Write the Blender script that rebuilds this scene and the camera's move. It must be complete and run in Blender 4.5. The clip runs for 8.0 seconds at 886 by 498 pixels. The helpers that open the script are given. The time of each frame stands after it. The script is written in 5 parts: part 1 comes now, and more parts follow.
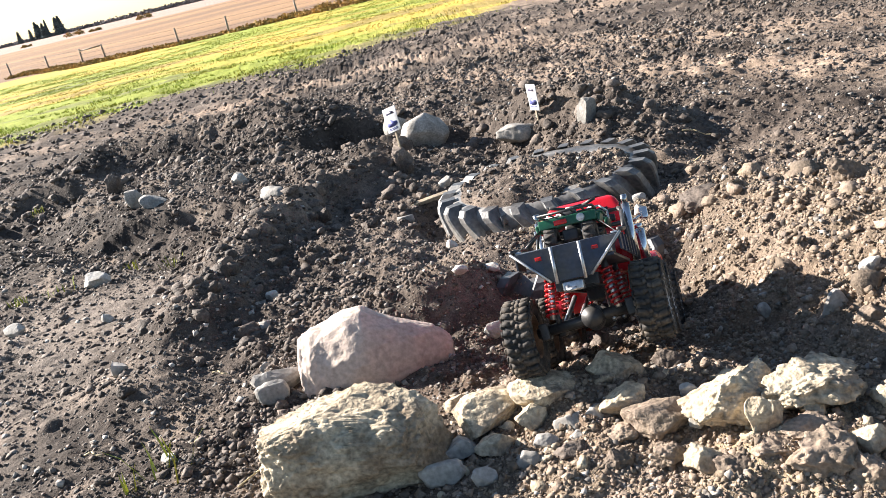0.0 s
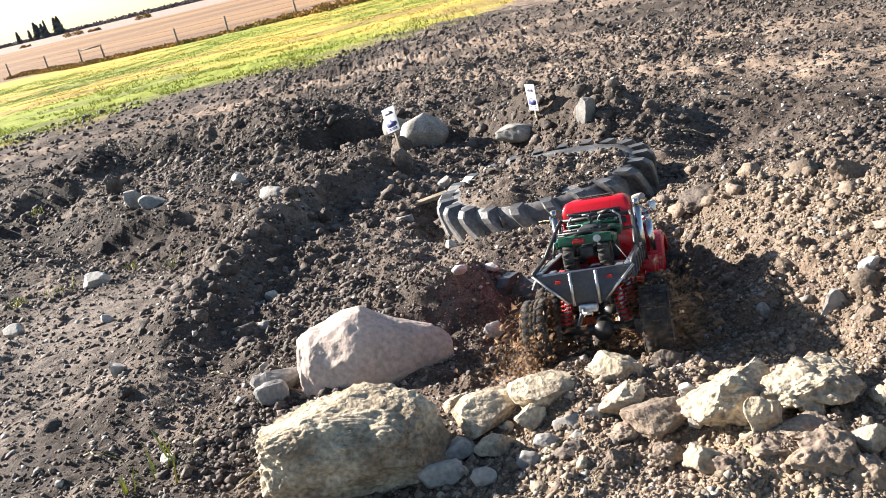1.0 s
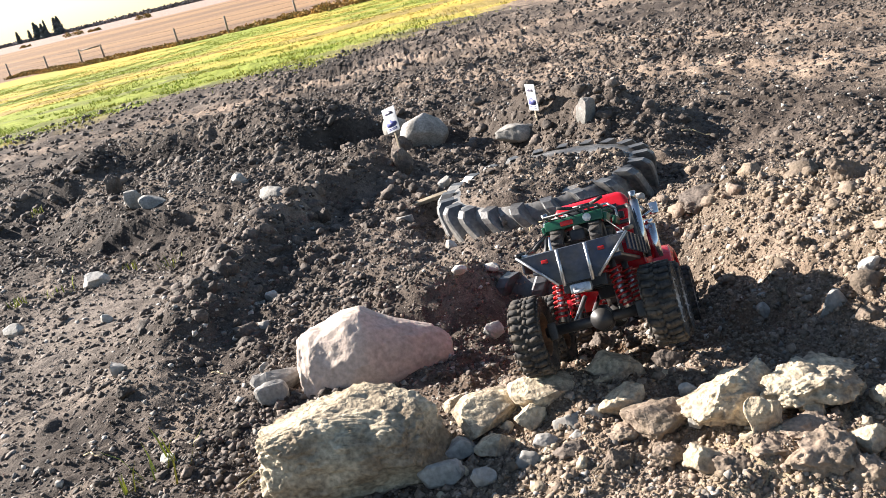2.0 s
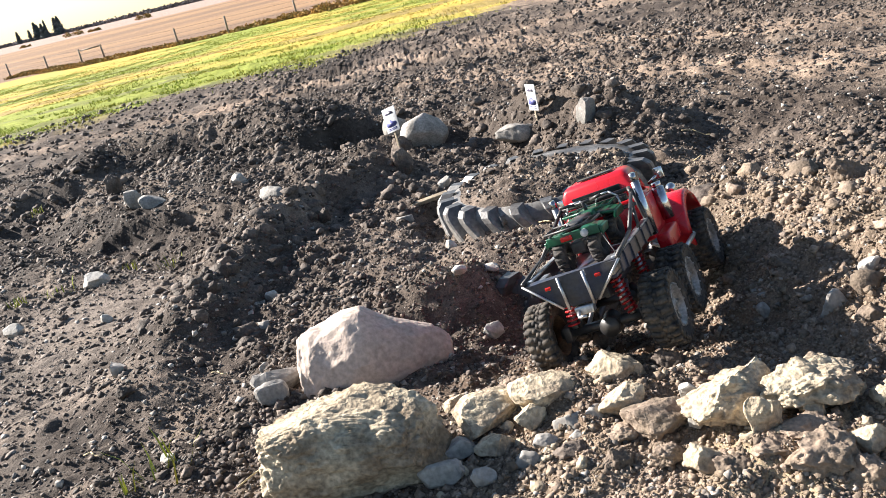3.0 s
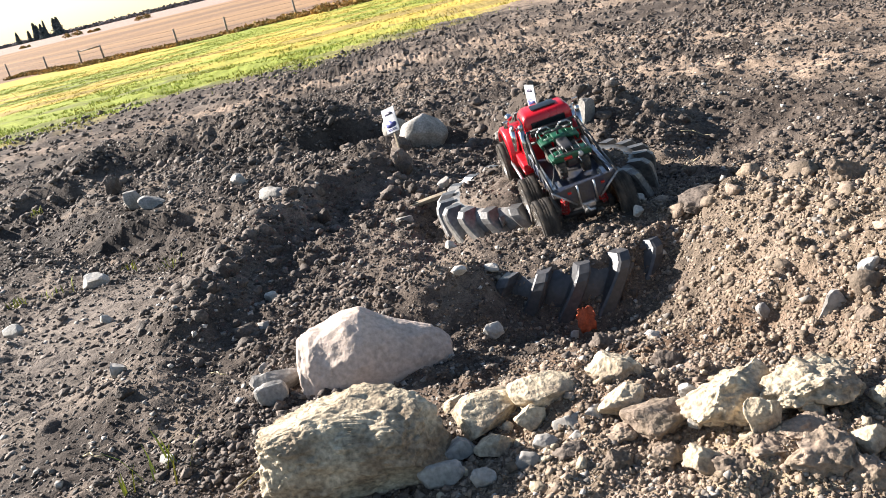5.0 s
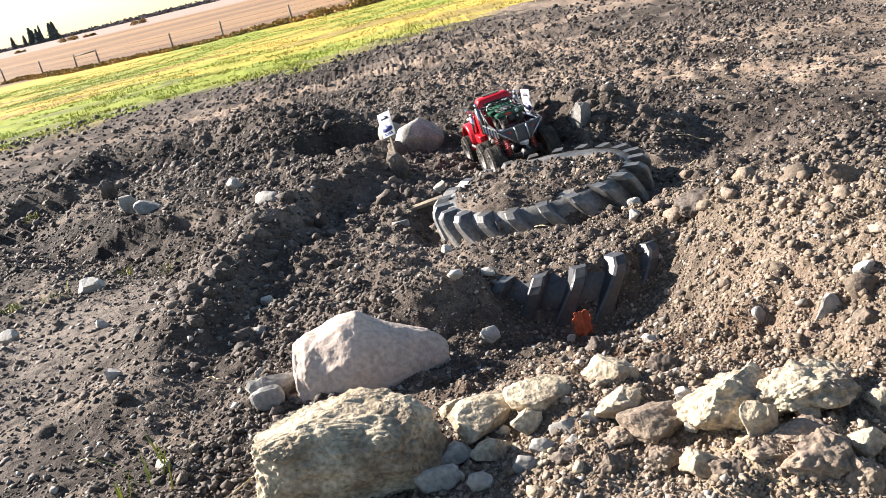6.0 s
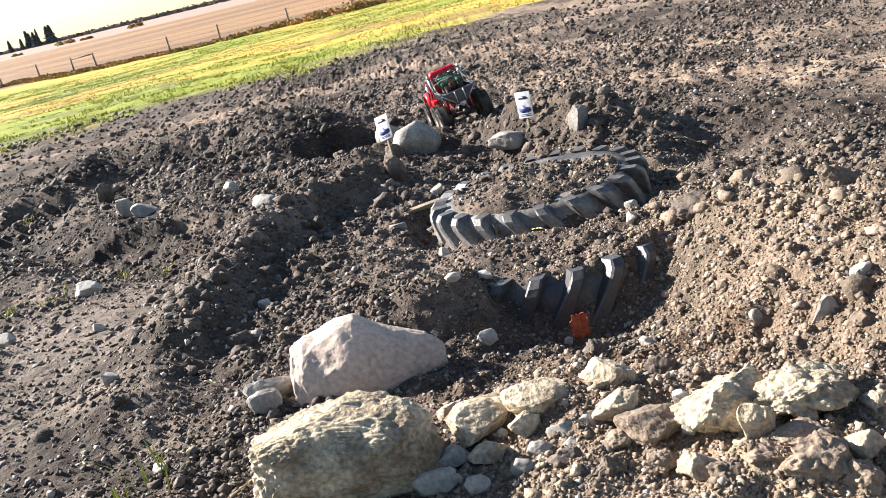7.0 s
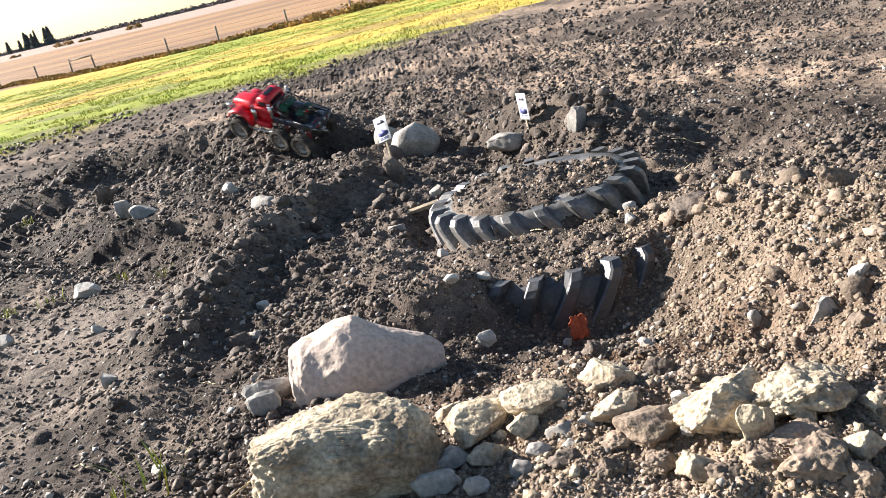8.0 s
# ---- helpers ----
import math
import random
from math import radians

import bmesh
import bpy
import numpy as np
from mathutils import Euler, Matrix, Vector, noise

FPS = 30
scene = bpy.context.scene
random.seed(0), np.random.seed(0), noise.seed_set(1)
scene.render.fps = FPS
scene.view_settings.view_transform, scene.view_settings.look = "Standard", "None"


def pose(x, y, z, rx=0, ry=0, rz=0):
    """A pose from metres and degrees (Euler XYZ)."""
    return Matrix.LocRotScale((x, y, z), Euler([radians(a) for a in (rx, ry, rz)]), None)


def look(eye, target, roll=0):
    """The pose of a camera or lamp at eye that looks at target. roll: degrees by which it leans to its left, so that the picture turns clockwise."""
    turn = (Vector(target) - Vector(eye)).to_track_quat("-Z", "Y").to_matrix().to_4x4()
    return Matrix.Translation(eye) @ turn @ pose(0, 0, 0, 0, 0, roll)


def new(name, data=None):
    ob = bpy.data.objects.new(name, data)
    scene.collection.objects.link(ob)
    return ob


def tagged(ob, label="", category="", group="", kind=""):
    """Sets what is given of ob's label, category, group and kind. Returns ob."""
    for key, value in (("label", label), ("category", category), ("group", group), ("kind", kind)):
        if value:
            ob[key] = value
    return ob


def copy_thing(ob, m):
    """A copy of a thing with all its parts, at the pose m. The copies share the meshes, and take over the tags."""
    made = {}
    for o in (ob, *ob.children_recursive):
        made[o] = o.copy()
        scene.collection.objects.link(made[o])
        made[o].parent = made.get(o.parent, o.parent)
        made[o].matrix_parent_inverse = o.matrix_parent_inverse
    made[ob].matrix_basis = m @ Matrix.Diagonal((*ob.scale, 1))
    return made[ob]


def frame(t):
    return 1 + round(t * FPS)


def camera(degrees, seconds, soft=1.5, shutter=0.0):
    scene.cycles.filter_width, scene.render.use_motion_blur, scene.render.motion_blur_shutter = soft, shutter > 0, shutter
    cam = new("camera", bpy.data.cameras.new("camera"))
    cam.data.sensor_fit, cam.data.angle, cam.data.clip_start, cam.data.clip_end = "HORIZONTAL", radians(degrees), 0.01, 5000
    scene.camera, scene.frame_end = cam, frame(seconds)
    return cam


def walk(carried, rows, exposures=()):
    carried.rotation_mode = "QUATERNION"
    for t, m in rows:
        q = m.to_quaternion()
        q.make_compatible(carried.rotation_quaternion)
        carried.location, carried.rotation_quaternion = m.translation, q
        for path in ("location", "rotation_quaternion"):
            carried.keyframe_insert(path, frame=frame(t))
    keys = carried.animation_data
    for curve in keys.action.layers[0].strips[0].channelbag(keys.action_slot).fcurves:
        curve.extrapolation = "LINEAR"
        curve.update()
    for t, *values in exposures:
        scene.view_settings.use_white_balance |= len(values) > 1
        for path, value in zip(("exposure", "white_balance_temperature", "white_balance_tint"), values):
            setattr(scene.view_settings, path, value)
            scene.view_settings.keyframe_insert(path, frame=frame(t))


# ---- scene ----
cam = camera(55, 8.0, soft=0.85, shutter=0.4)
EYE = (0.0, 0.0, 0.72)


def aim(pan, tilt):
    """Camera at rest on its tripod: pan to the right and tilt upwards, degrees."""
    return Matrix.Translation(EYE) @ pose(0, 0, 0, 0, 0, -pan) @ pose(0, 0, 0, 90 - 19.5 + tilt) @ pose(0, 0, 0, 0, 0, -13.4)


walk(cam, [(0.0, aim(-0.05, 0.0)), (0.4, aim(0, 0)), (2.5, aim(0, 0)), (4.7, aim(0.0, 0.0)), (5.3, aim(0.13, 0.09)), (5.8, aim(0.31, 0.205)),
           (6.0, aim(0.37, 0.24)), (6.5, aim(0.51, 0.33)), (7.0, aim(0.60, 0.385)), (7.5, aim(0.66, 0.43)), (8.0, aim(0.71, 0.455))],
     exposures=[(0.0, 1.88), (0.5, 1.86), (1.2, 1.77), (1.6, 1.75), (8.0, 1.75)])

# ---- light ----
SUN_AZ, SUN_EL = 151.0, 27.0      # azimuth counter-clockwise from +X, elevation
world = bpy.data.worlds.new("world")
scene.world = world
world.use_nodes = True
wn = world.node_tree
sky = wn.nodes.new("ShaderNodeTexSky")
sky.sky_type = "NISHITA"
sky.sun_disc = False
sky.sun_elevation = radians(SUN_EL)
sky.sun_rotation = radians(90 - SUN_AZ)
sky.dust_density = 0.3
wn.nodes["Background"].inputs["Strength"].default_value = 0.05
wn.links.new(sky.outputs[0], wn.nodes["Background"].inputs["Color"])
sun = new("sun", bpy.data.lights.new("sun", "SUN"))
sun.data.energy, sun.data.angle, sun.data.color = 5.0, radians(0.55), (1.0, 0.93, 0.865)
sd = Vector((math.cos(radians(SUN_AZ)) * math.cos(radians(SUN_EL)), math.sin(radians(SUN_AZ)) * math.cos(radians(SUN_EL)), math.sin(radians(SUN_EL))))
sun.matrix_world = look(sd * 30, (0, 0, 0))
scene.view_settings.exposure = 1.75


# ---- materials ----
def material(name, base=(0.5, 0.5, 0.5), rough=0.6, metal=0.0, vary=0.25, scale=8.0, fine=60.0, bump=0.0, tint=None, rnd=0.0, spec=0.5):
    """A surface with colour variation at two scales and fine relief; scales are per metre."""
    mat = bpy.data.materials.new(name)
    mat.use_nodes = True
    nt = mat.node_tree
    n, l = nt.nodes, nt.links
    b = n["Principled BSDF"]
    tc = n.new("ShaderNodeTexCoord")
    big, small = n.new("ShaderNodeTexNoise"), n.new("ShaderNodeTexNoise")
    for node, s, d in ((big, scale, 4), (small, fine, 5)):
        node.inputs["Scale"].default_value, node.inputs["Detail"].default_value = s, d
        l.new(tc.outputs["Object"], node.inputs["Vector"])
    mix = n.new("ShaderNodeMix")
    mix.data_type = "RGBA"
    t = tint or tuple(c * 0.5 for c in base)
    mix.inputs[6].default_value = (*base, 1)
    mix.inputs[7].default_value = (*t, 1)
    ramp = n.new("ShaderNodeMapRange")
    ramp.inputs["From Min"].default_value, ramp.inputs["From Max"].default_value = 0.38, 0.66
    l.new(big.outputs["Fac"], ramp.inputs["Value"])
    l.new(ramp.outputs["Result"], mix.inputs["Factor"])
    hsv = n.new("ShaderNodeHueSaturation")
    val = n.new("ShaderNodeMapRange")
    val.inputs["From Min"].default_value, val.inputs["From Max"].default_value = 0.3, 0.7
    val.inputs["To Min"].default_value, val.inputs["To Max"].default_value = 1 - vary, 1 + vary
    l.new(small.outputs["Fac"], val.inputs["Value"])
    l.new(mix.outputs[2], hsv.inputs["Color"])
    src = val.outputs["Result"]
    if rnd:
        info = n.new("ShaderNodeObjectInfo")
        geo = n.new("ShaderNodeNewGeometry")
        add = n.new("ShaderNodeMath")
        add.operation = "ADD"
        l.new(info.outputs["Random"], add.inputs[0]), l.new(geo.outputs["Random Per Island"], add.inputs[1])
        fr = n.new("ShaderNodeMath")
        fr.operation = "FRACT"
        l.new(add.outputs[0], fr.inputs[0])
        mr = n.new("ShaderNodeMapRange")
        mr.inputs["To Min"].default_value, mr.inputs["To Max"].default_value = 1 - rnd, 1 + rnd
        l.new(fr.outputs[0], mr.inputs["Value"])
        mul = n.new("ShaderNodeMath")
        mul.operation = "MULTIPLY"
        l.new(src, mul.inputs[0]), l.new(mr.outputs["Result"], mul.inputs[1])
        src = mul.outputs[0]
    l.new(src, hsv.inputs["Value"])
    l.new(hsv.outputs["Color"], b.inputs["Base Color"])
    b.inputs["Metallic"].default_value = metal
    b.inputs["Specular IOR Level"].default_value = spec
    rr = n.new("ShaderNodeMapRange")
    rr.inputs["To Min"].default_value, rr.inputs["To Max"].default_value = max(0.03, rough - 0.12), min(1, rough + 0.12)
    l.new(big.outputs["Fac"], rr.inputs["Value"])
    l.new(rr.outputs["Result"], b.inputs["Roughness"])
    if bump:
        bm_ = n.new("ShaderNodeBump")
        bm_.inputs["Strength"].default_value, bm_.inputs["Distance"].default_value = 0.8, bump
        l.new(small.outputs["Fac"], bm_.inputs["Height"])
        l.new(bm_.outputs["Normal"], b.inputs["Normal"])
    return mat


def ground_material():
    mat = bpy.data.materials.new("soil")
    mat.use_nodes = True
    nt = mat.node_tree
    n, l = nt.nodes, nt.links
    b = n["Principled BSDF"]
    b.inputs["Roughness"].default_value = 0.88
    b.inputs["Specular IOR Level"].default_value = 0.15
    tc = n.new("ShaderNodeTexCoord")
    col = n.new("ShaderNodeVertexColor")
    col.layer_name = "soil_and_shade"
    noises = []
    for s, d in ((3.0, 6), (45.0, 6), (260.0, 3)):
        x = n.new("ShaderNodeTexNoise")
        x.inputs["Scale"].default_value, x.inputs["Detail"].default_value, x.inputs["Roughness"].default_value = s, d, 0.65
        l.new(tc.outputs["Object"], x.inputs["Vector"])
        noises.append(x)
    val = None
    for x, lo, hi in zip(noises, (0.75, 0.6, 0.6), (1.25, 1.4, 1.4)):
        m = n.new("ShaderNodeMapRange")
        m.inputs["From Min"].default_value, m.inputs["From Max"].default_value = 0.3, 0.7
        m.inputs["To Min"].default_value, m.inputs["To Max"].default_value = lo, hi
        l.new(x.outputs["Fac"], m.inputs["Value"])
        if val is None:
            val = m.outputs["Result"]
        else:
            k = n.new("ShaderNodeMath")
            k.operation = "MULTIPLY"
            l.new(val, k.inputs[0]), l.new(m.outputs["Result"], k.inputs[1])
            val = k.outputs[0]
    hsv = n.new("ShaderNodeHueSaturation")
    l.new(col.outputs["Color"], hsv.inputs["Color"])
    l.new(val, hsv.inputs["Value"])
    l.new(hsv.outputs["Color"], b.inputs["Base Color"])
    bp = n.new("ShaderNodeBump")
    bp.inputs["Strength"].default_value, bp.inputs["Distance"].default_value = 0.8, 0.011
    l.new(noises[1].outputs["Fac"], bp.inputs["Height"])
    bp2 = n.new("ShaderNodeBump")
    bp2.inputs["Strength"].default_value, bp2.inputs["Distance"].default_value = 0.7, 0.004
    l.new(noises[2].outputs["Fac"], bp2.inputs["Height"])
    l.new(bp.outputs["Normal"], bp2.inputs["Normal"])
    l.new(bp2.outputs["Normal"], b.inputs["Normal"])
    return mat


M_SOIL = ground_material()
M_BOULDER = material("yellow_sandstone", (0.51, 0.425, 0.30), 0.9, vary=0.45, scale=16, fine=120, bump=0.006, tint=(0.26, 0.205, 0.15), spec=0.2)
M_CRUST = material("stained_sandstone", (0.50, 0.42, 0.30), 0.92, vary=0.45, scale=11, fine=120, bump=0.006, tint=(0.19, 0.145, 0.10), spec=0.2)
M_PINK = material("pink_fieldstone", (0.54, 0.43, 0.36), 0.8, vary=0.25, scale=12, fine=90, bump=0.003, tint=(0.43, 0.355, 0.30), spec=0.3)
M_GREY = material("grey_fieldstone", (0.33, 0.305, 0.275), 0.85, vary=0.3, scale=14, fine=120, bump=0.002, tint=(0.19, 0.18, 0.16), rnd=0.25, spec=0.3)
M_CLOD = material("dirt_clod", (0.135, 0.106, 0.085), 0.8, vary=0.4, scale=20, fine=150, bump=0.004, tint=(0.07, 0.056, 0.046), rnd=0.45, spec=0.35)
M_DRYCLOD = material("dry_clay_clod", (0.245, 0.187, 0.142), 0.82, vary=0.35, scale=20, fine=150, bump=0.004, tint=(0.20, 0.155, 0.11), rnd=0.4, spec=0.3)
M_PEBBLE = material("pebble", (0.36, 0.33, 0.29), 0.85, vary=0.25, scale=40, fine=200, tint=(0.12, 0.105, 0.09), rnd=0.55, spec=0.3)
M_PALE = material("pale_stone", (0.52, 0.49, 0.44), 0.8, vary=0.25, scale=25, fine=140, bump=0.002, tint=(0.36, 0.33, 0.28), rnd=0.2, spec=0.3)
M_DUSTY = material("dusty_old_rubber", (0.065, 0.064, 0.064), 0.45, vary=0.35, scale=9, fine=90, bump=0.001, tint=(0.23, 0.215, 0.195), spec=0.6)
M_RUBBER = material("old_rubber", (0.045, 0.046, 0.052), 0.45, vary=0.3, scale=6, fine=90, bump=0.001, tint=(0.075, 0.072, 0.070), spec=0.55)


# ---- terrain ----
def hash2(ix, iy, seed):
    h = (ix * 374761393 + iy * 668265263 + seed * 1274126177) & 0xFFFFFFFF
    h = ((h ^ (h >> 13)) * 1274126177) & 0xFFFFFFFF
    return ((h ^ (h >> 16)) & 0xFFFFFF) / float(0x1000000)


def vnoise(x, y, seed):
    ix, iy = np.floor(x).astype(np.int64), np.floor(y).astype(np.int64)
    fx, fy = x - ix, y - iy
    fx, fy = fx * fx * (3 - 2 * fx), fy * fy * (3 - 2 * fy)
    a, b_ = hash2(ix, iy, seed), hash2(ix + 1, iy, seed)
    c, d = hash2(ix, iy + 1, seed), hash2(ix + 1, iy + 1, seed)
    return (a + (b_ - a) * fx) * (1 - fy) + (c + (d - c) * fx) * fy - 0.5


def fbm(x, y, seed, octaves=4, gain=0.5):
    s, amp = 0.0, 1.0
    for o in range(octaves):
        s = s + amp * vnoise(x * 2 ** o + 17.3 * o, y * 2 ** o - 9.1 * o, seed + o)
        amp *= gain
    return s


def clods(x, y, seed, fill=0.6):
    """Half-buried lumps: the height of random domes in a unit grid."""
    x, y = x + 0.55 * fbm(x * 1.7, y * 1.7, seed + 7, 2), y + 0.55 * fbm(x * 1.7, y * 1.7, seed + 9, 2)
    ix, iy = np.floor(x).astype(np.int64), np.floor(y).astype(np.int64)
    best = np.zeros_like(x)
    for dx in (-1, 0, 1):
        for dy in (-1, 0, 1):
            cx, cy = ix + dx, iy + dy
            px, py = cx + hash2(cx, cy, seed), cy + hash2(cx, cy, seed + 1)
            r = 0.25 + 0.45 * hash2(cx, cy, seed + 2) ** 2
            on = hash2(cx, cy, seed + 3) < fill
            d2 = ((x - px) ** 2 + (y - py) ** 2) / (r * r)
            best = np.maximum(best, np.where(on, r * np.clip(1 - d2, 0, 1) ** 0.6, 0))
    return best


def smooth(a, b_, v):
    t = np.clip((v - a) / (b_ - a), 0, 1)
    return t * t * (3 - 2 * t)


def seg(x, y, pts, width):
    """1 on a line of points, falling off with a bell of that width; the heights at the points are blended in."""
    out = np.zeros_like(x)
    for (x0, y0, h0), (x1, y1, h1) in zip(pts, pts[1:]):
        dx, dy = x1 - x0, y1 - y0
        t = np.clip(((x - x0) * dx + (y - y0) * dy) / (dx * dx + dy * dy), 0, 1)
        d2 = (x - x0 - t * dx) ** 2 + (y - y0 - t * dy) ** 2
        v = (h0 + t * (h1 - h0)) * np.exp(-d2 / (2 * width * width))
        out = np.where(np.abs(v) > np.abs(out), v, out)
    return out


def bell(x, y, cx, cy, sx, sy, turn=0.0):
    c, s = math.cos(radians(turn)), math.sin(radians(turn))
    u, v = (x - cx) * c + (y - cy) * s, -(x - cx) * s + (y - cy) * c
    return np.exp(-(u * u) / (2 * sx * sx) - (v * v) / (2 * sy * sy))


def base_height(y):
    y = np.maximum(y, -6)
    return np.where(y < 50, -0.035 * y, -1.75 - 0.25 * (1 - np.exp(-(y - 50) / 7.14)))


def terrain(x, y, fine=True):
    x, y = np.asarray(x, float), np.asarray(y, float)
    wx, wy = x + 0.06 * fbm(x * 4, y * 4, 31, 3), y + 0.06 * fbm(x * 4, y * 4, 77, 3)
    z = base_height(y)
    near = 1 - smooth(6.5, 9, np.hypot(x, y))
    z = z + 0.05 * fbm(x * 0.5, y * 0.5, 3, 3) * smooth(1.5, 5, np.hypot(x, y))
    # mound beside the pit
    z = z + seg(wx, wy, [(0.66, 2.0, 0.03), (0.80, 1.78, 0.10), (0.92, 1.5, 0.17), (1.02, 1.1, 0.20), (1.0, 0.5, 0.17)], 0.19)
    z = z + 0.05 * bell(wx, wy, 0.42, 1.00, 0.16, 0.10, -10)
    # pit, the soil in the buried tyre behind it and the bank
    d2 = np.hypot(x - 0.314, y - 2.084)
    z = z + 0.014 * smooth(0.285, 0.26, d2) + 0.012 * bell(x, y, 0.33, 2.36, 0.30, 0.08) + 0.016 * bell(x, y, 0.33, 2.24, 0.16, 0.07) - 0.028 * np.exp(-((d2 - 0.345) / 0.05) ** 2) * smooth(1.98, 1.86, y) * smooth(0.08, 0.16, x)
    z = z + 0.05 * bell(wx, wy, 0.03, 1.90, 0.09, 0.09) * smooth(0.14, 0.06, x)
    z = z - 0.105 * bell(wx, wy, 0.30, 1.66, 0.18, 0.13, -10) * smooth(0.25, 0.29, d2) + 0.035 * bell(wx, wy, 0.2, 1.24, 0.2, 0.07, -8)
    z = z + 0.06 * bell(wx, wy, -0.06, 1.85, 0.16, 0.08, -15) * smooth(0.15, 0.05, x)
    # soil heaped in the tyre ring
    d1 = np.hypot(x - 0.372, y - 2.625)
    reach = 0.225 + 0.082 * smooth(2.85, 2.55, y)
    z = z + 0.060 * smooth(reach, reach - 0.035, d1) - 0.058 * np.exp(-((d1 - 0.385) / 0.06) ** 2) * smooth(2.95, 2.7, y) + 0.015 * bell(wx, wy, 0.35, 2.66, 0.14, 0.1)
    z = z - 0.03 * bell(wx, wy, 0.03, 2.52, 0.1, 0.08) - 0.02 * bell(wx, wy, 0.38, 2.36, 0.3, 0.05)
    # ridges on the open side
    z = z + seg(wx, wy, [(-0.75, 1.75, 0.04), (-0.66, 2.1, 0.10), (-0.60, 2.5, 0.11), (-0.48, 3.0, 0.12), (-0.15, 3.25, 0.10)], 0.085)
    z = z + seg(wx, wy, [(-0.55, 5.15, 0.15), (-1.1, 5.45, 0.20), (-1.9, 5.5, 0.19), (-2.1, 4.9, 0.10)], 0.20)
    z = z - 0.17 * smooth(1.25, 0.45, ((wx + 0.26) / 0.36) ** 2 + ((wy - 4.64) / 0.24) ** 2) - 0.05 * bell(wx, wy, -0.2, 4.42, 0.3, 0.12)
    z = z + 0.05 * bell(wx, wy, -0.82, 4.95, 0.2, 0.2)
    z = z - 0.15 * smooth(1.25, 0.45, ((wx + 2.55) / 0.34) ** 2 + ((wy - 6.4) / 0.3) ** 2)
    z = z - 0.08 * smooth(1.3, 0.3, ((wx + 1.1) / 0.36) ** 2 + ((wy - 3.5 + 0.4 * (wx + 1.1)) / 0.16) ** 2)
    z = z - 0.07 * smooth(1.3, 0.3, ((wx + 2.1) / 0.3) ** 2 + ((wy - 4.6) / 0.25) ** 2)
    z = z + seg(wx, wy, [(-2.1, 4.35, -0.07), (-1.4, 3.45, -0.10), (-0.87, 2.9, -0.09)], 0.12)
    # berm with the stones
    z = z + seg(wx, wy, [(-0.25, 3.9, 0.05), (0.05, 4.05, 0.04), (0.35, 4.0, 0.04), (0.56, 3.62, 0.17), (0.74, 3.3, 0.17), (0.86, 3.05, 0.08)], 0.11)
    z = z - 0.07 * bell(wx, wy, 0.98, 2.85, 0.20, 0.22, -30)
    # wheel path over the course
    z = z + seg(x, y, [(0.36, 2.98, -0.035), (0.33, 3.4, -0.065), (0.30, 3.75, -0.06), (0.27, 4.12, 0.01), (0.05, 4.5, -0.04), (-0.3, 4.7, -0.02)], 0.11)
    # far swells of the bare soil
    z = z + 0.10 * fbm(x * 0.25 + 5, y * 0.8, 9, 3) * smooth(5, 9, y) * (1 - smooth(14, 30, y))
    track = smooth(4.0, 6.0, y + 0.6 * np.abs(x - 0.5)) * (1 - smooth(18, 30, y))
    z = z + 0.035 * track * fbm(x * 1.6, (y + 0.25 * x) * 5.5, 66, 3)
    if not fine:
        return z
    rough = roughness(x, y) * (0.15 + 0.85 * smooth(-0.8, 0.5, y))
    rough = rough * (1 - 0.8 * np.exp(-((d2 - 0.315) / 0.045) ** 2) * smooth(0.06, 0.12, x) * smooth(2.0, 1.9, y)) * (1 - 0.7 * np.exp(-((d1 - 0.34) / 0.05) ** 2))
    z = z + rough * (0.035 * fbm(x * 6, y * 6, 41, 4) + 0.034 * clods(x / 0.085, y / 0.085, 11, 0.5) + 0.020 * clods(x / 0.037, y / 0.037, 23, 0.6) + 0.011 * clods(x / 0.021, y / 0.021, 29, 0.6)) * np.clip(1.3 - np.hypot(x, y) / 22, 0.35, 1)
    z = z + 0.006 * fbm(x * 25, y * 25, 55, 3) * near
    return z


def roughness(x, y):
    """How broken up the soil is: 1 among clods, near 0 on trodden ground."""
    r = 0.75 + 0.5 * fbm(x * 1.3, y * 1.3, 61, 3)
    r = r - 0.35 * bell(x, y, -1.15, 2.35, 0.33, 0.45, -25)
    r = r - 0.2 * bell(x, y, -1.1, 1.6, 0.25, 0.3)
    r = r + 0.5 * bell(x, y, -0.4, 2.6, 0.25, 0.6, 10) + 0.35 * smooth(4, 6, y)
    r = r + 0.45 * bell(x, y, 0.92, 1.3, 0.36, 0.6, 8)
    return np.clip(r, 0.12, 1.4)


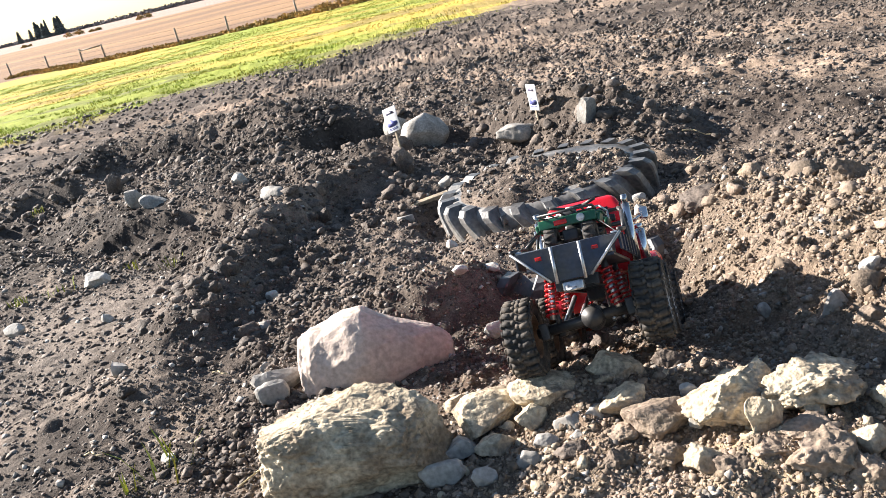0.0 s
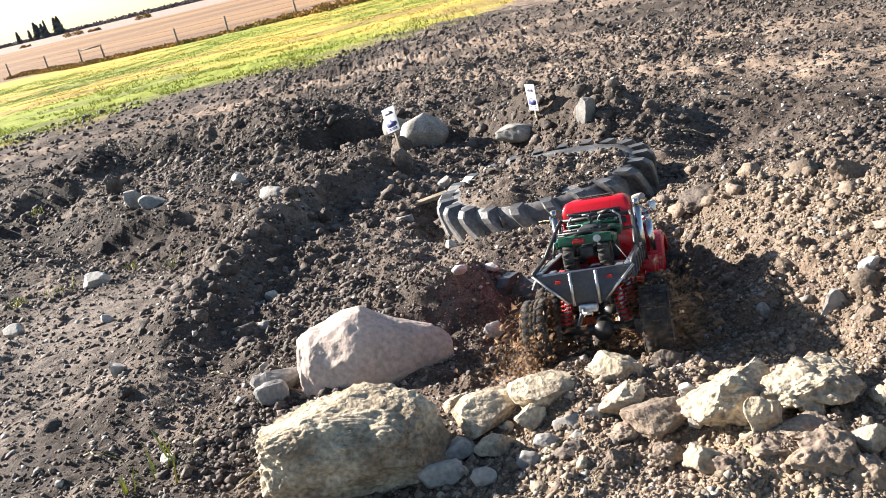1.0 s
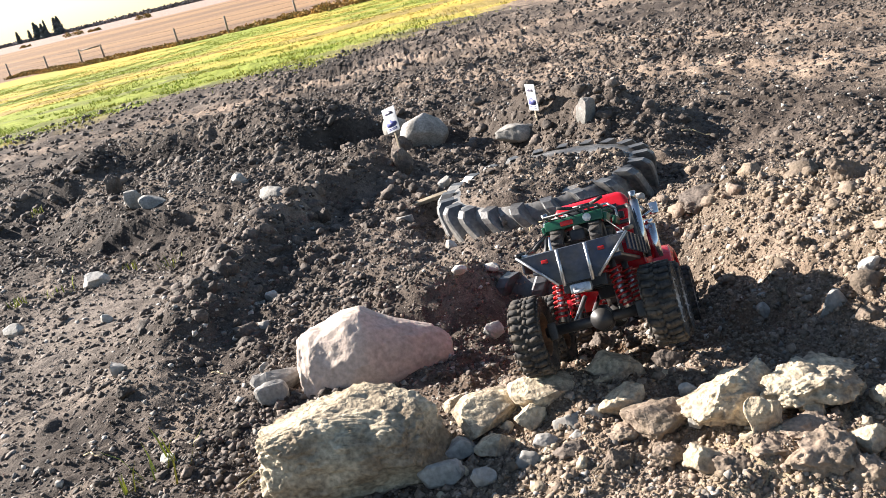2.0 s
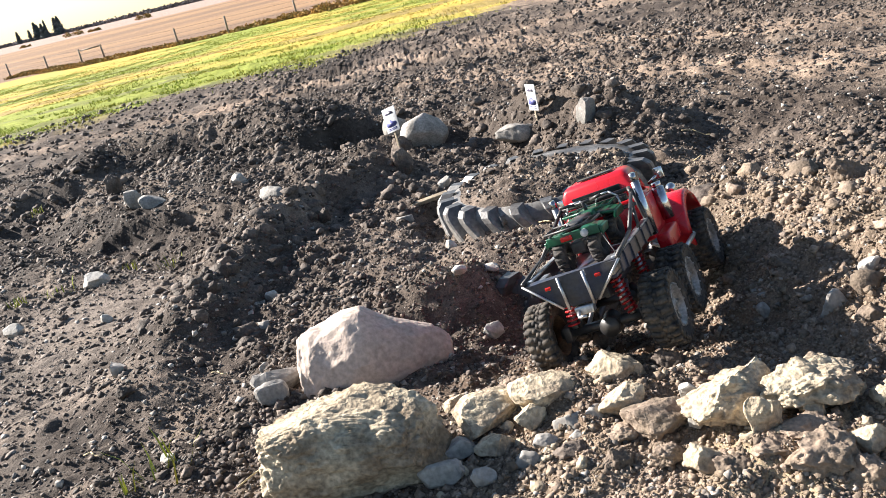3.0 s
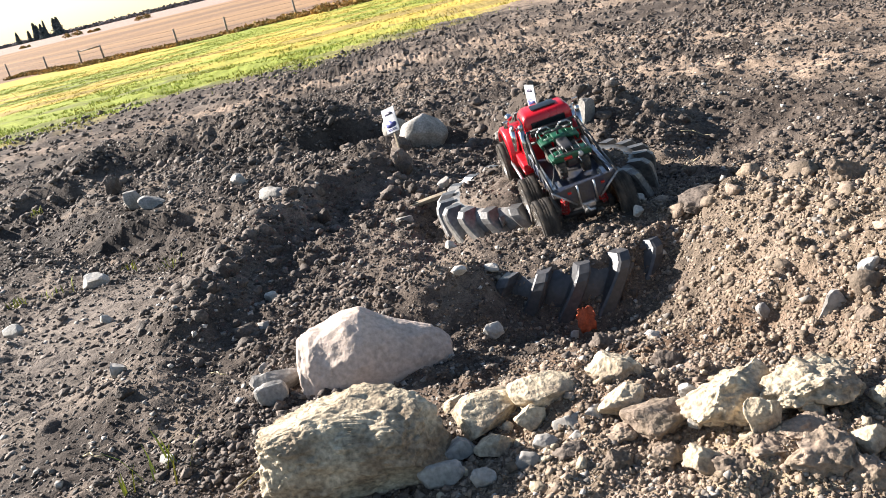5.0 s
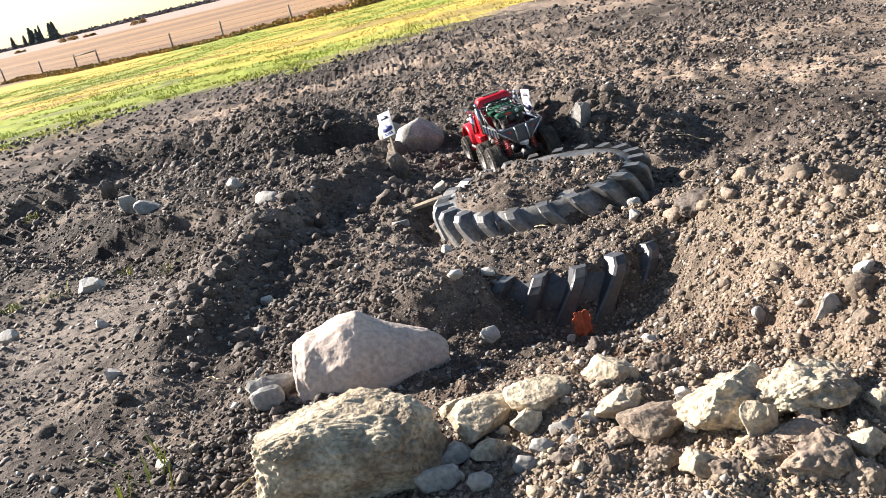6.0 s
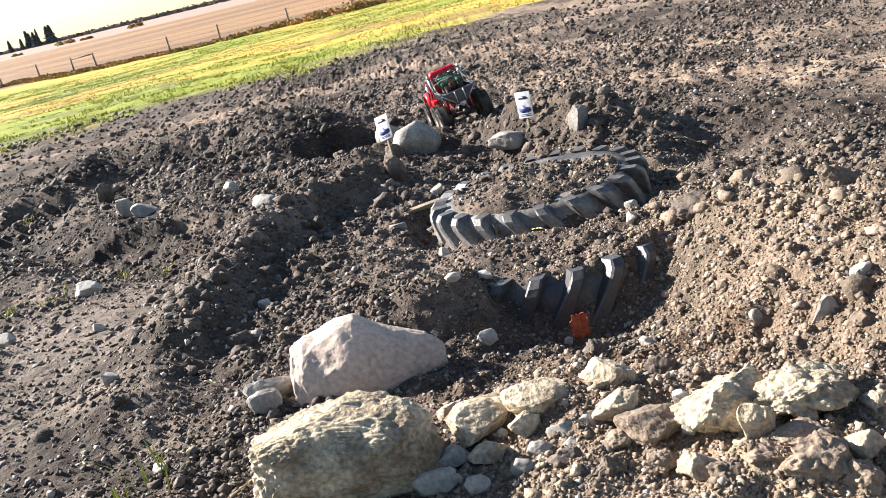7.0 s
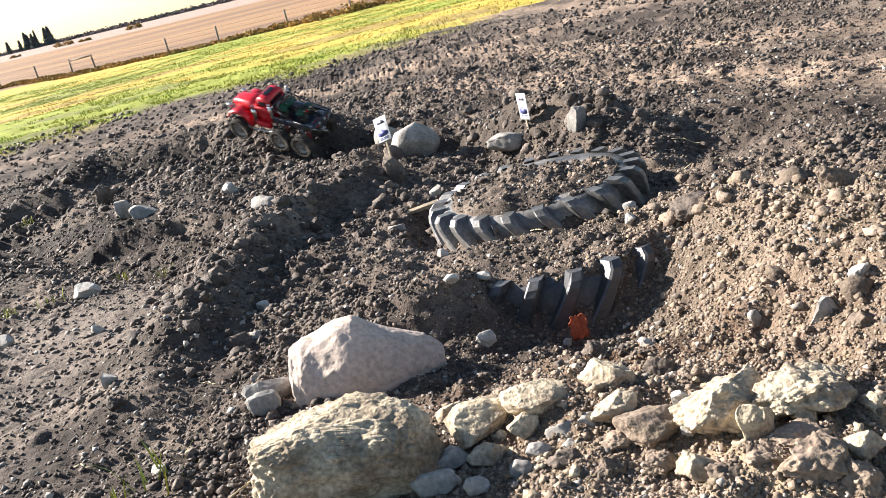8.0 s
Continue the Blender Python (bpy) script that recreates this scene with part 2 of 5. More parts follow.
def soil_colour(x, y):
    n1, n2 = fbm(x * 1.1, y * 1.1, 71, 4), fbm(x * 5, y * 5, 72, 4)
    dark, mid = np.array((0.042, 0.033, 0.027)), np.array((0.130, 0.102, 0.082))
    clay, pale = np.array((0.19, 0.145, 0.105)), np.array((0.225, 0.185, 0.152))
    # Painted in: trough shade at the left, paler soil with glints near the middle.
    f = np.clip(0.5 + 0.9 * n1 + 0.6 * n2 - 0.6 * bell(x, y, -1.9, 4.0, 0.5, 1.0, -30) + 0.35 * bell(x, y, -0.25, 2.5, 0.35, 0.7), 0, 1)[..., None]
    c = dark * (1 - f) + mid * f
    mound = np.clip(bell(x, y, 0.92, 1.3, 0.36, 0.65, 8) * 1.8 + 0.7 * n2 - 0.2, 0, 1)
    mound = np.maximum(mound, np.clip(1.3 * bell(x, y, 0.35, 1.05, 0.5, 0.16, -8) + 0.7 * n2 - 0.2, 0, 1))[..., None]
    c = c * (1 - mound) + clay * mound
    ochre = np.clip(1.5 * bell(x, y, 0.47, 0.90, 0.24, 0.13, -15) + 0.8 * n2 - 0.15, 0, 0.9)[..., None]
    c = c * (1 - ochre) + np.array((0.37, 0.285, 0.185)) * ochre
    rust = np.clip(1.2 * bell(x, y, 0.28, 1.32, 0.24, 0.16, -15) + 0.9 * n2 - 0.1, 0, 0.9)[..., None]
    c = c * (1 - rust) + np.array((0.16, 0.098, 0.06)) * rust
    trod = np.clip(0.75 * bell(x, y, -1.1, 2.2, 0.3, 0.5, -25) + 1.1 * n2, 0, 0.8)[..., None]
    c = c * (1 - trod) + pale * trod
    # wheel-worn bands on the open ground
    band = seg(x, y, [(0.2, 6.6, 0.8), (0.8, 5.3, 1), (1.35, 4.25, 1), (1.9, 3.35, 1), (2.6, 2.4, 1)], 0.17)
    band = np.maximum(band, seg(x, y, [(0.9, 8.0, 0.7), (1.7, 5.7, 0.9), (2.6, 4.2, 0.9)], 0.2))
    band = np.maximum(band, seg(x, y, [(-3.5, 8.0, 0.5), (-0.8, 8.4, 0.8), (0.9, 8.6, 0.8), (2.6, 10, 0.8)], 0.3))
    band = np.maximum(band, seg(x, y, [(2.0, 15, 0.8), (3.5, 9.5, 0.8), (6, 7, 0.8)], 0.4))
    band = np.clip(band + 0.4 * n2 * (band > 0.1), 0, 0.85)[..., None]
    c = c * (1 - band) + np.array((0.33, 0.245, 0.18)) * band
    # grass strip, stubble and far fields
    edge = 9.6 + 0.42 * np.maximum(x + 4.5, -3) + 0.045 * np.maximum(x + 4, 0) ** 2.0 + 2.6 * fbm(x * 0.8, y * 0.5, 91, 4)
    g = smooth(-0.3, 1.2, y - edge)
    patch = smooth(-0.12, 0.14, fbm(x * 0.22, y * 0.22 - 0.05 * x, 95, 4))[..., None]
    green = np.array((0.27, 0.30, 0.05)) * (1 - patch) + np.array((0.52, 0.38, 0.075)) * patch
    g = g * (1 - 0.5 * smooth(0.14, 0.30, fbm(x * 0.18 + 9, (y - 0.3 * x) * 0.55, 93, 4)) * (1 - smooth(30, 45, y)))
    c = c * (1 - g[..., None]) + green * g[..., None]
    far = smooth(58, 60, y + 0.28 * x + 1.2 * fbm(x * 0.1, y * 0.1, 97, 3))[..., None]
    streak = np.clip(0.5 + 1.5 * fbm(x * 0.02, y * 0.07, 99, 4), 0, 1)[..., None]
    scrub = np.array((0.33, 0.20, 0.105)) * (1 - streak) + np.array((0.21, 0.13, 0.08)) * streak
    c = c * (1 - far) + scrub * far
    vfar = smooth(240, 262, y)[..., None]
    return c * (1 - vfar) + np.array((0.36, 0.265, 0.215)) * vfar


def axis(lo, hi, step, far_lo, far_hi, grow):
    a = list(np.arange(lo, hi, step))
    s, v = step, hi
    while v < far_hi:
        a.append(v)
        s *= grow
        v += s
    a.append(far_hi)
    s, v, left = step, lo, []
    while v > far_lo:
        s *= grow
        v -= s
        left.append(v)
    return np.array(left[::-1] + a)


def build_ground():
    xs = axis(-1.35, 1.25, 0.0085, -3500, 3500, 1.021)
    ys = axis(0.8, 3.2, 0.0085, -60, 4500, 1.017)
    gx, gy = np.meshgrid(xs, ys)
    gz = terrain(gx, gy)
    nx, ny = len(xs), len(ys)
    co = np.stack([gx, gy, gz], -1).reshape(-1, 3).astype(np.float32)
    idx = np.arange(nx * ny).reshape(ny, nx)
    quads = np.stack([idx[:-1, :-1], idx[:-1, 1:], idx[1:, 1:], idx[1:, :-1]], -1).reshape(-1, 4)
    me = bpy.data.meshes.new("ground")
    me.vertices.add(len(co)), me.loops.add(quads.size), me.polygons.add(len(quads))
    me.vertices.foreach_set("co", co.ravel())
    me.loops.foreach_set("vertex_index", quads.ravel().astype(np.int32))
    me.polygons.foreach_set("loop_start", (np.arange(len(quads)) * 4).astype(np.int32))
    me.polygons.foreach_set("use_smooth", np.ones(len(quads), bool))
    me.update(calc_edges=True)
    at = me.color_attributes.new("soil_and_shade", "FLOAT_COLOR", "POINT")
    c = soil_colour(gx, gy).reshape(-1, 3)
    at.data.foreach_set("color", np.concatenate([c, np.ones((len(c), 1))], 1).astype(np.float32).ravel())
    me.materials.append(M_SOIL)
    return tagged(new("ground", me), "bare churned dark soil with clods, grass strip and fields beyond", "ground", kind="structure")


build_ground()


def height(x, y):
    return float(terrain(np.array([x]), np.array([y]))[0])


# ---- mesh helpers ----
def part(name, bm, mat, parent=None, label="", smooth_faces=True, at=None):
    me = bpy.data.meshes.new(name)
    if smooth_faces:
        for f in bm.faces:
            f.smooth = True
    bm.to_mesh(me)
    bm.free()
    me.materials.append(mat)
    ob = new(name, me)
    if parent is not None:
        ob.parent = parent
    if at is not None:
        ob.matrix_basis = at
    return tagged(ob, label)


def rock_bm(size, seed, cuts=12, lumps=0.14, rough=0.05, level=3, block=1.0, deep=(0.55, 0.86), crag=0.0, profile=None, grit=0.0):
    """A stone: a ball broken flat by planes, lumped and pitted by noise. size: the full extents.
    crag: depth of ledges and pits. grit: crust height in metres. profile: rows of (x, top, bottom, half depth) that shape it along x, in metres."""
    rng = random.Random(seed)
    bm = bmesh.new()
    bmesh.ops.create_icosphere(bm, subdivisions=level, radius=1.0)
    planes = []
    for _ in range(cuts):
        v = Vector((rng.gauss(0, 1), rng.gauss(0, 1), rng.gauss(0, 1))).normalized()
        planes.append((v, rng.uniform(*deep)))
    off = Vector((seed * 3.7 % 50, seed * 1.3 % 50, seed * 2.1 % 50))
    for v in bm.verts:
        p = Vector([math.copysign(abs(c) ** block, c) for c in v.co])
        p *= 1 + lumps * noise.fractal(p * 1.2 + off, 1.0, 2.0, 2)
        for nrm, d in planes:
            k = p.dot(nrm) - d
            if k > 0:
                p -= nrm * k
        f = noise.fractal(p * 4 + off, 0.75, 2.1, 6)
        p *= 1 + rough * (f - 0.9 * max(0.0, noise.noise(p * 9 + off) - 0.25))
        if crag:
            w = p * 2.3 + off + 0.35 * Vector((noise.noise(p * 5), noise.noise(p * 5 + off), 0.0))
            f = (1 - 2 * abs(noise.noise(w))) + 0.5 * (1 - 2 * abs(noise.noise(w * 2.3))) + 0.3 * noise.noise(w * 6) + 0.2 * noise.noise(w * 13)
            p *= 1 + crag * (f - 0.6)
        v.co = p
    lo = [min(v.co[i] for v in bm.verts) for i in range(3)]
    hi = [max(v.co[i] for v in bm.verts) for i in range(3)]
    for v in bm.verts:
        q = [((v.co[i] - lo[i]) / (hi[i] - lo[i]) - 0.5) * 2 for i in range(3)]
        if profile:
            u = q[0] * size[0] / 2
            xs = [r[0] for r in profile]
            top, bot, wid = (float(np.interp(u, xs, [r[k] for r in profile])) for k in (1, 2, 3))
            k = 1 / max(0.25, math.sqrt(max(0.0, 1 - q[0] * q[0])))
            v.co = (u, q[1] * k * wid, q[2] * k * (top if q[2] > 0 else bot))
        else:
            v.co = [q[i] * size[i] / 2 for i in range(3)]
        if grit:
            w = v.co + off
            v.co += v.co.normalized() * grit * (noise.noise(w * 45) + 0.7 * noise.noise(w * 95) + 0.5 * abs(noise.noise(w * 190)))
    return bm


def stone(name, x, y, size, seed, mat, label, category="stone", sink=0.25, turn=0.0, tip=0.0, group="", z=None, **kw):
    ob = part(name, rock_bm(size, seed, **kw), mat, smooth_faces=kw.get("level", 3) > 3)
    zz = float(terrain(np.array([x]), np.array([y]), False)[0]) if z is None else z
    ob.matrix_basis = pose(x, y, zz + size[2] * (0.5 - sink), 0, tip, turn)
    return tagged(ob, label, category, group)


def box(bm, size, at, turn=(0, 0, 0), bevel=0.0, taper=None):
    """A block in bm; taper: (x, y) factors by which the top is narrower."""
    r = bmesh.ops.create_cube(bm, size=1.0)
    vs = r["verts"]
    m = pose(*at, *turn)
    for v in vs:
        k = taper if (taper and v.co.z > 0) else (1, 1)
        v.co = Vector((v.co.x * size[0] * k[0], v.co.y * size[1] * k[1], v.co.z * size[2]))
    if bevel:
        es = list({e for v in vs for e in v.link_edges})
        out = bmesh.ops.bevel(bm, geom=es, offset=bevel, segments=2, affect="EDGES", profile=0.6)
        vs = list({v for f in out["faces"] for v in f.verts} | {v for v in vs if v.is_valid})
    for v in vs:
        v.co = m @ v.co
    return bm


def rod(bm, p0, p1, r, n=10, r1=None):
    p0, p1 = Vector(p0), Vector(p1)
    d = p1 - p0
    m = Matrix.Translation((p0 + p1) / 2) @ d.to_track_quat("Z", "Y").to_matrix().to_4x4()
    bmesh.ops.create_cone(bm, cap_ends=True, segments=n, radius1=r, radius2=r if r1 is None else r1, depth=d.length, matrix=m)
    return bm


def pipe(bm, pts, r, n=8):
    for a, b_ in zip(pts, pts[1:]):
        rod(bm, a, b_, r, n)
    for p in pts[1:-1]:
        bmesh.ops.create_icosphere(bm, subdivisions=1, radius=r * 1.02, matrix=Matrix.Translation(p))
    return bm


def loft(bm, rows):
    """Skin between rows of points, capped at both ends."""
    vr = [[bm.verts.new(p) for p in r] for r in rows]
    for a, b_ in zip(vr, vr[1:]):
        for j in range(len(a)):
            k = (j + 1) % len(a)
            bm.faces.new((a[j], a[k], b_[k], b_[j]))
    bm.faces.new(vr[0][::-1]), bm.faces.new(vr[-1])
    bmesh.ops.recalc_face_normals(bm, faces=bm.faces)
    return bm


# ---- rocks ----
stone("boulder", -0.207, 1.19, (0.325, 0.20, 0.18), 6, M_CRUST, "pitted yellow-grey sandstone boulder half in shade", "boulder", 0.28, -3, 11, level=7, lumps=0.10, rough=0.05, cuts=10, block=0.55, deep=(0.82, 1.1), grit=0.0042)
PINK = [(-0.165, 0.020, 0.03, 0.035), (-0.150, 0.062, 0.055, 0.075), (-0.125, 0.088, 0.06, 0.088), (-0.095, 0.098, 0.07, 0.095), (-0.05, 0.120, 0.07, 0.105), (-0.015, 0.122, 0.07, 0.105),
        (0.015, 0.098, 0.07, 0.10), (0.05, 0.080, 0.065, 0.085), (0.10, 0.058, 0.06, 0.06), (0.14, 0.040, 0.045, 0.04), (0.160, 0.022, 0.03, 0.025)]
stone("boulder", -0.185, 1.600, (0.32, 0.2, 0.12), 12, M_PINK, "smooth pinkish pointed fieldstone boulder on dark soil", "boulder", 0.42, 2, 3, level=6, cuts=3, lumps=0.06, rough=0.022, deep=(0.84, 0.96), profile=PINK, grit=0.0008)

STONES = [
    (0.234, 1.236, 0.104, 0.078, 0.060, M_BOULDER, "yellow"),
    (0.214, 1.143, 0.077, 0.058, 0.066, M_BOULDER, "yellow"),
    (0.116, 1.233, 0.136, 0.102, 0.057, M_BOULDER, "yellow"),
    (0.074, 1.180, 0.057, 0.043, 0.050, M_BOULDER, "yellow"),
    (0.012, 1.224, 0.117, 0.088, 0.057, M_BOULDER, "yellow"),
    (0.008, 1.159, 0.071, 0.053, 0.037, M_BOULDER, "yellow"),
    (0.250, 1.081, 0.108, 0.081, 0.053, M_DRYCLOD, "brownclod"),
    (0.129, 1.146, 0.054, 0.041, 0.040, M_GREY, "grey"),
    (0.172, 1.147, 0.045, 0.034, 0.037, M_GREY, "grey"),
    (0.359, 1.054, 0.164, 0.113, 0.088, M_BOULDER, "ybig"),
    (0.462, 1.028, 0.170, 0.118, 0.066, M_BOULDER, "ybig"),
    (0.368, 0.979, 0.052, 0.039, 0.075, M_BOULDER, "yellow"),
    (0.441, 0.986, 0.036, 0.027, 0.028, M_BOULDER, "yellow"),
    (0.279, 0.965, 0.062, 0.047, 0.044, M_BOULDER, "yellow"),
    (0.420, 0.952, 0.079, 0.059, 0.032, M_DRYCLOD, "dry"),
    (0.483, 0.909, 0.055, 0.041, 0.041, M_BOULDER, "yellow"),
    (0.365, 0.941, 0.073, 0.055, 0.029, M_DRYCLOD, "dry"),
    (0.410, 0.894, 0.104, 0.078, 0.067, M_DRYCLOD, "dry"),
    (0.448, 0.858, 0.056, 0.042, 0.047, M_DRYCLOD, "dry"),
    (-0.081, 1.118, 0.074, 0.056, 0.048, M_GREY, "grey"),
    (-0.020, 1.071, 0.041, 0.031, 0.041, M_GREY, "grey"),
    (-0.039, 1.295, 0.047, 0.035, 0.035, M_BOULDER, "yellow"),
    (-0.048, 1.170, 0.064, 0.048, 0.038, M_GREY, "grey"),
    (0.255, 1.447, 0.040, 0.030, 0.054, M_CLOD, "darkclod"),
    (0.321, 1.254, 0.057, 0.043, 0.034, M_CLOD, "darkclod"),
    (-0.393, 1.582, 0.108, 0.081, 0.065, M_GREY, "pinkgrey"),
    (0.625, 1.274, 0.067, 0.050, 0.060, M_GREY, "greymound"),
    (0.651, 1.944, 0.149, 0.112, 0.070, M_CLOD, "darkclod"),
    (0.702, 1.299, 0.049, 0.037, 0.042, M_GREY, "greymound"),
    (0.316, 1.127, 0.033, 0.025, 0.034, M_PALE, "pale"),
    (0.197, 1.084, 0.052, 0.039, 0.029, M_DRYCLOD, "dry"),
    (0.118, 1.087, 0.061, 0.046, 0.032, M_CLOD, "darkclod"),
    (0.050, 1.092, 0.052, 0.039, 0.031, M_GREY, "grey"),
    (0.238, 1.004, 0.058, 0.044, 0.029, M_DRYCLOD, "dry"),
    (0.172, 1.028, 0.059, 0.044, 0.033, M_DRYCLOD, "dry"),
    (0.306, 0.933, 0.056, 0.042, 0.032, M_DRYCLOD, "dry"),
    (0.136, 1.117, 0.036, 0.027, 0.024, M_GREY, "grey"),
    (0.084, 1.126, 0.041, 0.031, 0.026, M_GREY, "grey"),
    (0.300, 1.048, 0.029, 0.022, 0.034, M_PALE, "pale"),
    (0.390, 1.131, 0.055, 0.041, 0.031, M_BOULDER, "yellow"),
    (0.509, 1.020, 0.044, 0.033, 0.031, M_BOULDER, "yellow"),
    (0.434, 1.041, 0.044, 0.033, 0.034, M_BOULDER, "yellow"),
    (0.063, 1.324, 0.050, 0.038, 0.026, M_DRYCLOD, "dry"),
    (0.009, 1.289, 0.035, 0.027, 0.025, M_CLOD, "darkclod"),
    (0.539, 1.374, 0.026, 0.021, 0.031, M_GREY, "pale"),
    (-0.857, 3.948, 0.084, 0.067, 0.072, M_PALE, "white"),
    (-0.631, 3.440, 0.115, 0.092, 0.076, M_GREY, "grey"),
    (-1.364, 3.974, 0.099, 0.079, 0.113, M_GREY, "slate"),
    (-1.256, 3.879, 0.136, 0.109, 0.076, M_GREY, "slate"),
    (-1.622, 4.494, 0.086, 0.069, 0.150, M_CLOD, "darkclod"),
    (0.035, 3.80, 0.225, 0.175, 0.205, M_GREY, "round"),
    (-0.085, 4.02, 0.120, 0.100, 0.130, M_GREY, "round"),
    (-0.068, 3.741, 0.103, 0.082, 0.108, M_CLOD, "darkclod"),
    (-0.067, 3.155, 0.067, 0.054, 0.075, M_CLOD, "darkclod"),
    (-0.060, 2.982, 0.055, 0.044, 0.073, M_CLOD, "darkclod"),
    (0.056, 2.941, 0.045, 0.036, 0.060, M_PALE, "pale"),
    (0.422, 3.471, 0.210, 0.168, 0.088, M_GREY, "slab"),
    (0.663, 3.200, 0.084, 0.067, 0.123, M_GREY, "upright"),
    (-1.163, 2.757, 0.098, 0.079, 0.060, M_PALE, "white"),
    (-0.984, 2.312, 0.039, 0.032, 0.037, M_PALE, "pale"),
    (-0.461, 1.931, 0.051, 0.041, 0.035, M_GREY, "grey"),
    (-0.479, 2.164, 0.040, 0.032, 0.029, M_PALE, "pale"),
    (-0.784, 1.799, 0.039, 0.031, 0.038, M_GREY, "slate"),
    (-0.732, 1.668, 0.050, 0.040, 0.041, M_CLOD, "darkclod"),
    (-1.302, 2.406, 0.061, 0.049, 0.037, M_PALE, "pale"),
    (-0.431, 1.687, 0.036, 0.029, 0.035, M_GREY, "grey"),
    (0.067, 1.693, 0.049, 0.039, 0.035, M_PALE, "pale"),
    (-0.574, 1.370, 0.030, 0.024, 0.031, M_PALE, "pale"),
    (-0.399, 1.533, 0.069, 0.055, 0.060, M_GREY, "pinkgrey"),
    (-0.686, 1.343, 0.040, 0.032, 0.031, M_CLOD, "darkclod"),
    (-0.097, 2.675, 0.060, 0.048, 0.027, M_GREY, "grey"),
    (-0.212, 2.644, 0.051, 0.041, 0.045, M_CLOD, "darkclod"),
    (-0.366, 2.783, 0.049, 0.039, 0.073, M_CLOD, "darkclod"),
    (0.514, 2.056, 0.034, 0.027, 0.030, M_PALE, "pale"),
    (0.359, 1.447, 0.033, 0.026, 0.032, M_PALE, "pale"),
    (0.246, 1.727, 0.020, 0.016, 0.032, M_PALE, "pale"),
    (0.267, 1.464, 0.045, 0.036, 0.043, M_CLOD, "darkclod"),
    (0.493, 2.353, 0.040, 0.030, 0.022, M_PALE, "pale"),
    (0.543, 2.164, 0.036, 0.028, 0.026, M_PALE, "pale"),
    (0.024, 1.833, 0.039, 0.029, 0.024, M_PALE, "pale"),
    (0.026, 2.250, 0.035, 0.026, 0.029, M_PALE, "pale"),
    (0.100, 1.920, 0.046, 0.035, 0.022, M_PALE, "pale"),
    (0.361, 1.480, 0.039, 0.029, 0.031, M_PALE, "pale"),
    (0.551, 1.400, 0.033, 0.025, 0.043, M_GREY, "greymound"),
    (0.382, 1.812, 0.035, 0.026, 0.025, M_PALE, "pale"),
    (-0.071, 3.179, 0.091, 0.068, 0.099, M_CLOD, "darkclod"),
    (0.834, 1.613, 0.088, 0.066, 0.081, M_DRYCLOD, "dry"),
    (0.641, 1.185, 0.060, 0.045, 0.053, M_DRYCLOD, "dry"),
]
KINDS = {
    "yellow": ("rock", "angular yellow-grey sandstone rock on loose soil", "sandstone rocks", dict(block=0.8, rough=0.05, lumps=0.18, level=5, cuts=15, deep=(0.5, 0.85), grit=0.0028)),
    "brownclod": ("dirt_clod", "large brown crumbly clod of earth beside rocks", "", dict(block=0.8, rough=0.07, level=5, grit=0.003)),
    "ybig": ("boulder", "broad yellow sandstone boulder crusted with soil", "", dict(block=0.8, rough=0.10, lumps=0.3, level=6, cuts=12, deep=(0.55, 0.9), grit=0.005)),
    "grey": ("stone", "dull grey fieldstone bedded in dark soil", "fieldstones", dict(block=0.85, level=4, crag=0.02)),
    "dry": ("dirt_clod", "dry tan clod of clay on the mound", "clay clods", dict(rough=0.13, lumps=0.3, level=5, grit=0.004)),
    "greymound": ("stone", "pale grey angular stone on the clay mound", "", dict(block=0.8)),
    "pale": ("stone", "small pale stone lying on the soil", "pale stones", dict(block=0.85)),
    "white": ("stone", "whitish weathered stone on dark soil", "pale stones", dict(rough=0.05)),
    "slate": ("stone", "flat dark grey slab of stone in shade", "fieldstones", dict(block=0.75)),
    "darkclod": ("dirt_clod", "dark crumbly clod of earth", "earth clods", dict(rough=0.14, lumps=0.25, level=4, crag=0.12)),
    "round": ("boulder", "rounded grey granite boulder beside the card sign", "gate boulders", dict(cuts=5, rough=0.02, lumps=0.10, level=4)),
    "slab": ("boulder", "low grey wedge of stone below the berm", "gate boulders", dict(block=0.75, cuts=9, level=4)),
    "upright": ("boulder", "upright grey stone on the berm", "gate boulders", dict(block=0.85, cuts=7, level=4)),
    "pinkgrey": ("stone", "pinkish grey stone wedged behind the boulder", "", dict(block=0.8)),
}
for i, (sx, sy, sw, sd_, sh, smat, kind) in enumerate(STONES):
    nm, lab, grp, kw = KINDS[kind]
    stone(nm, sx, sy, (sw, sd_, sh), 20 + i, smat, lab, nm.replace("dirt_clod", "clod"), 0.27, (i * 47) % 40 - 20, 6, grp, **kw)


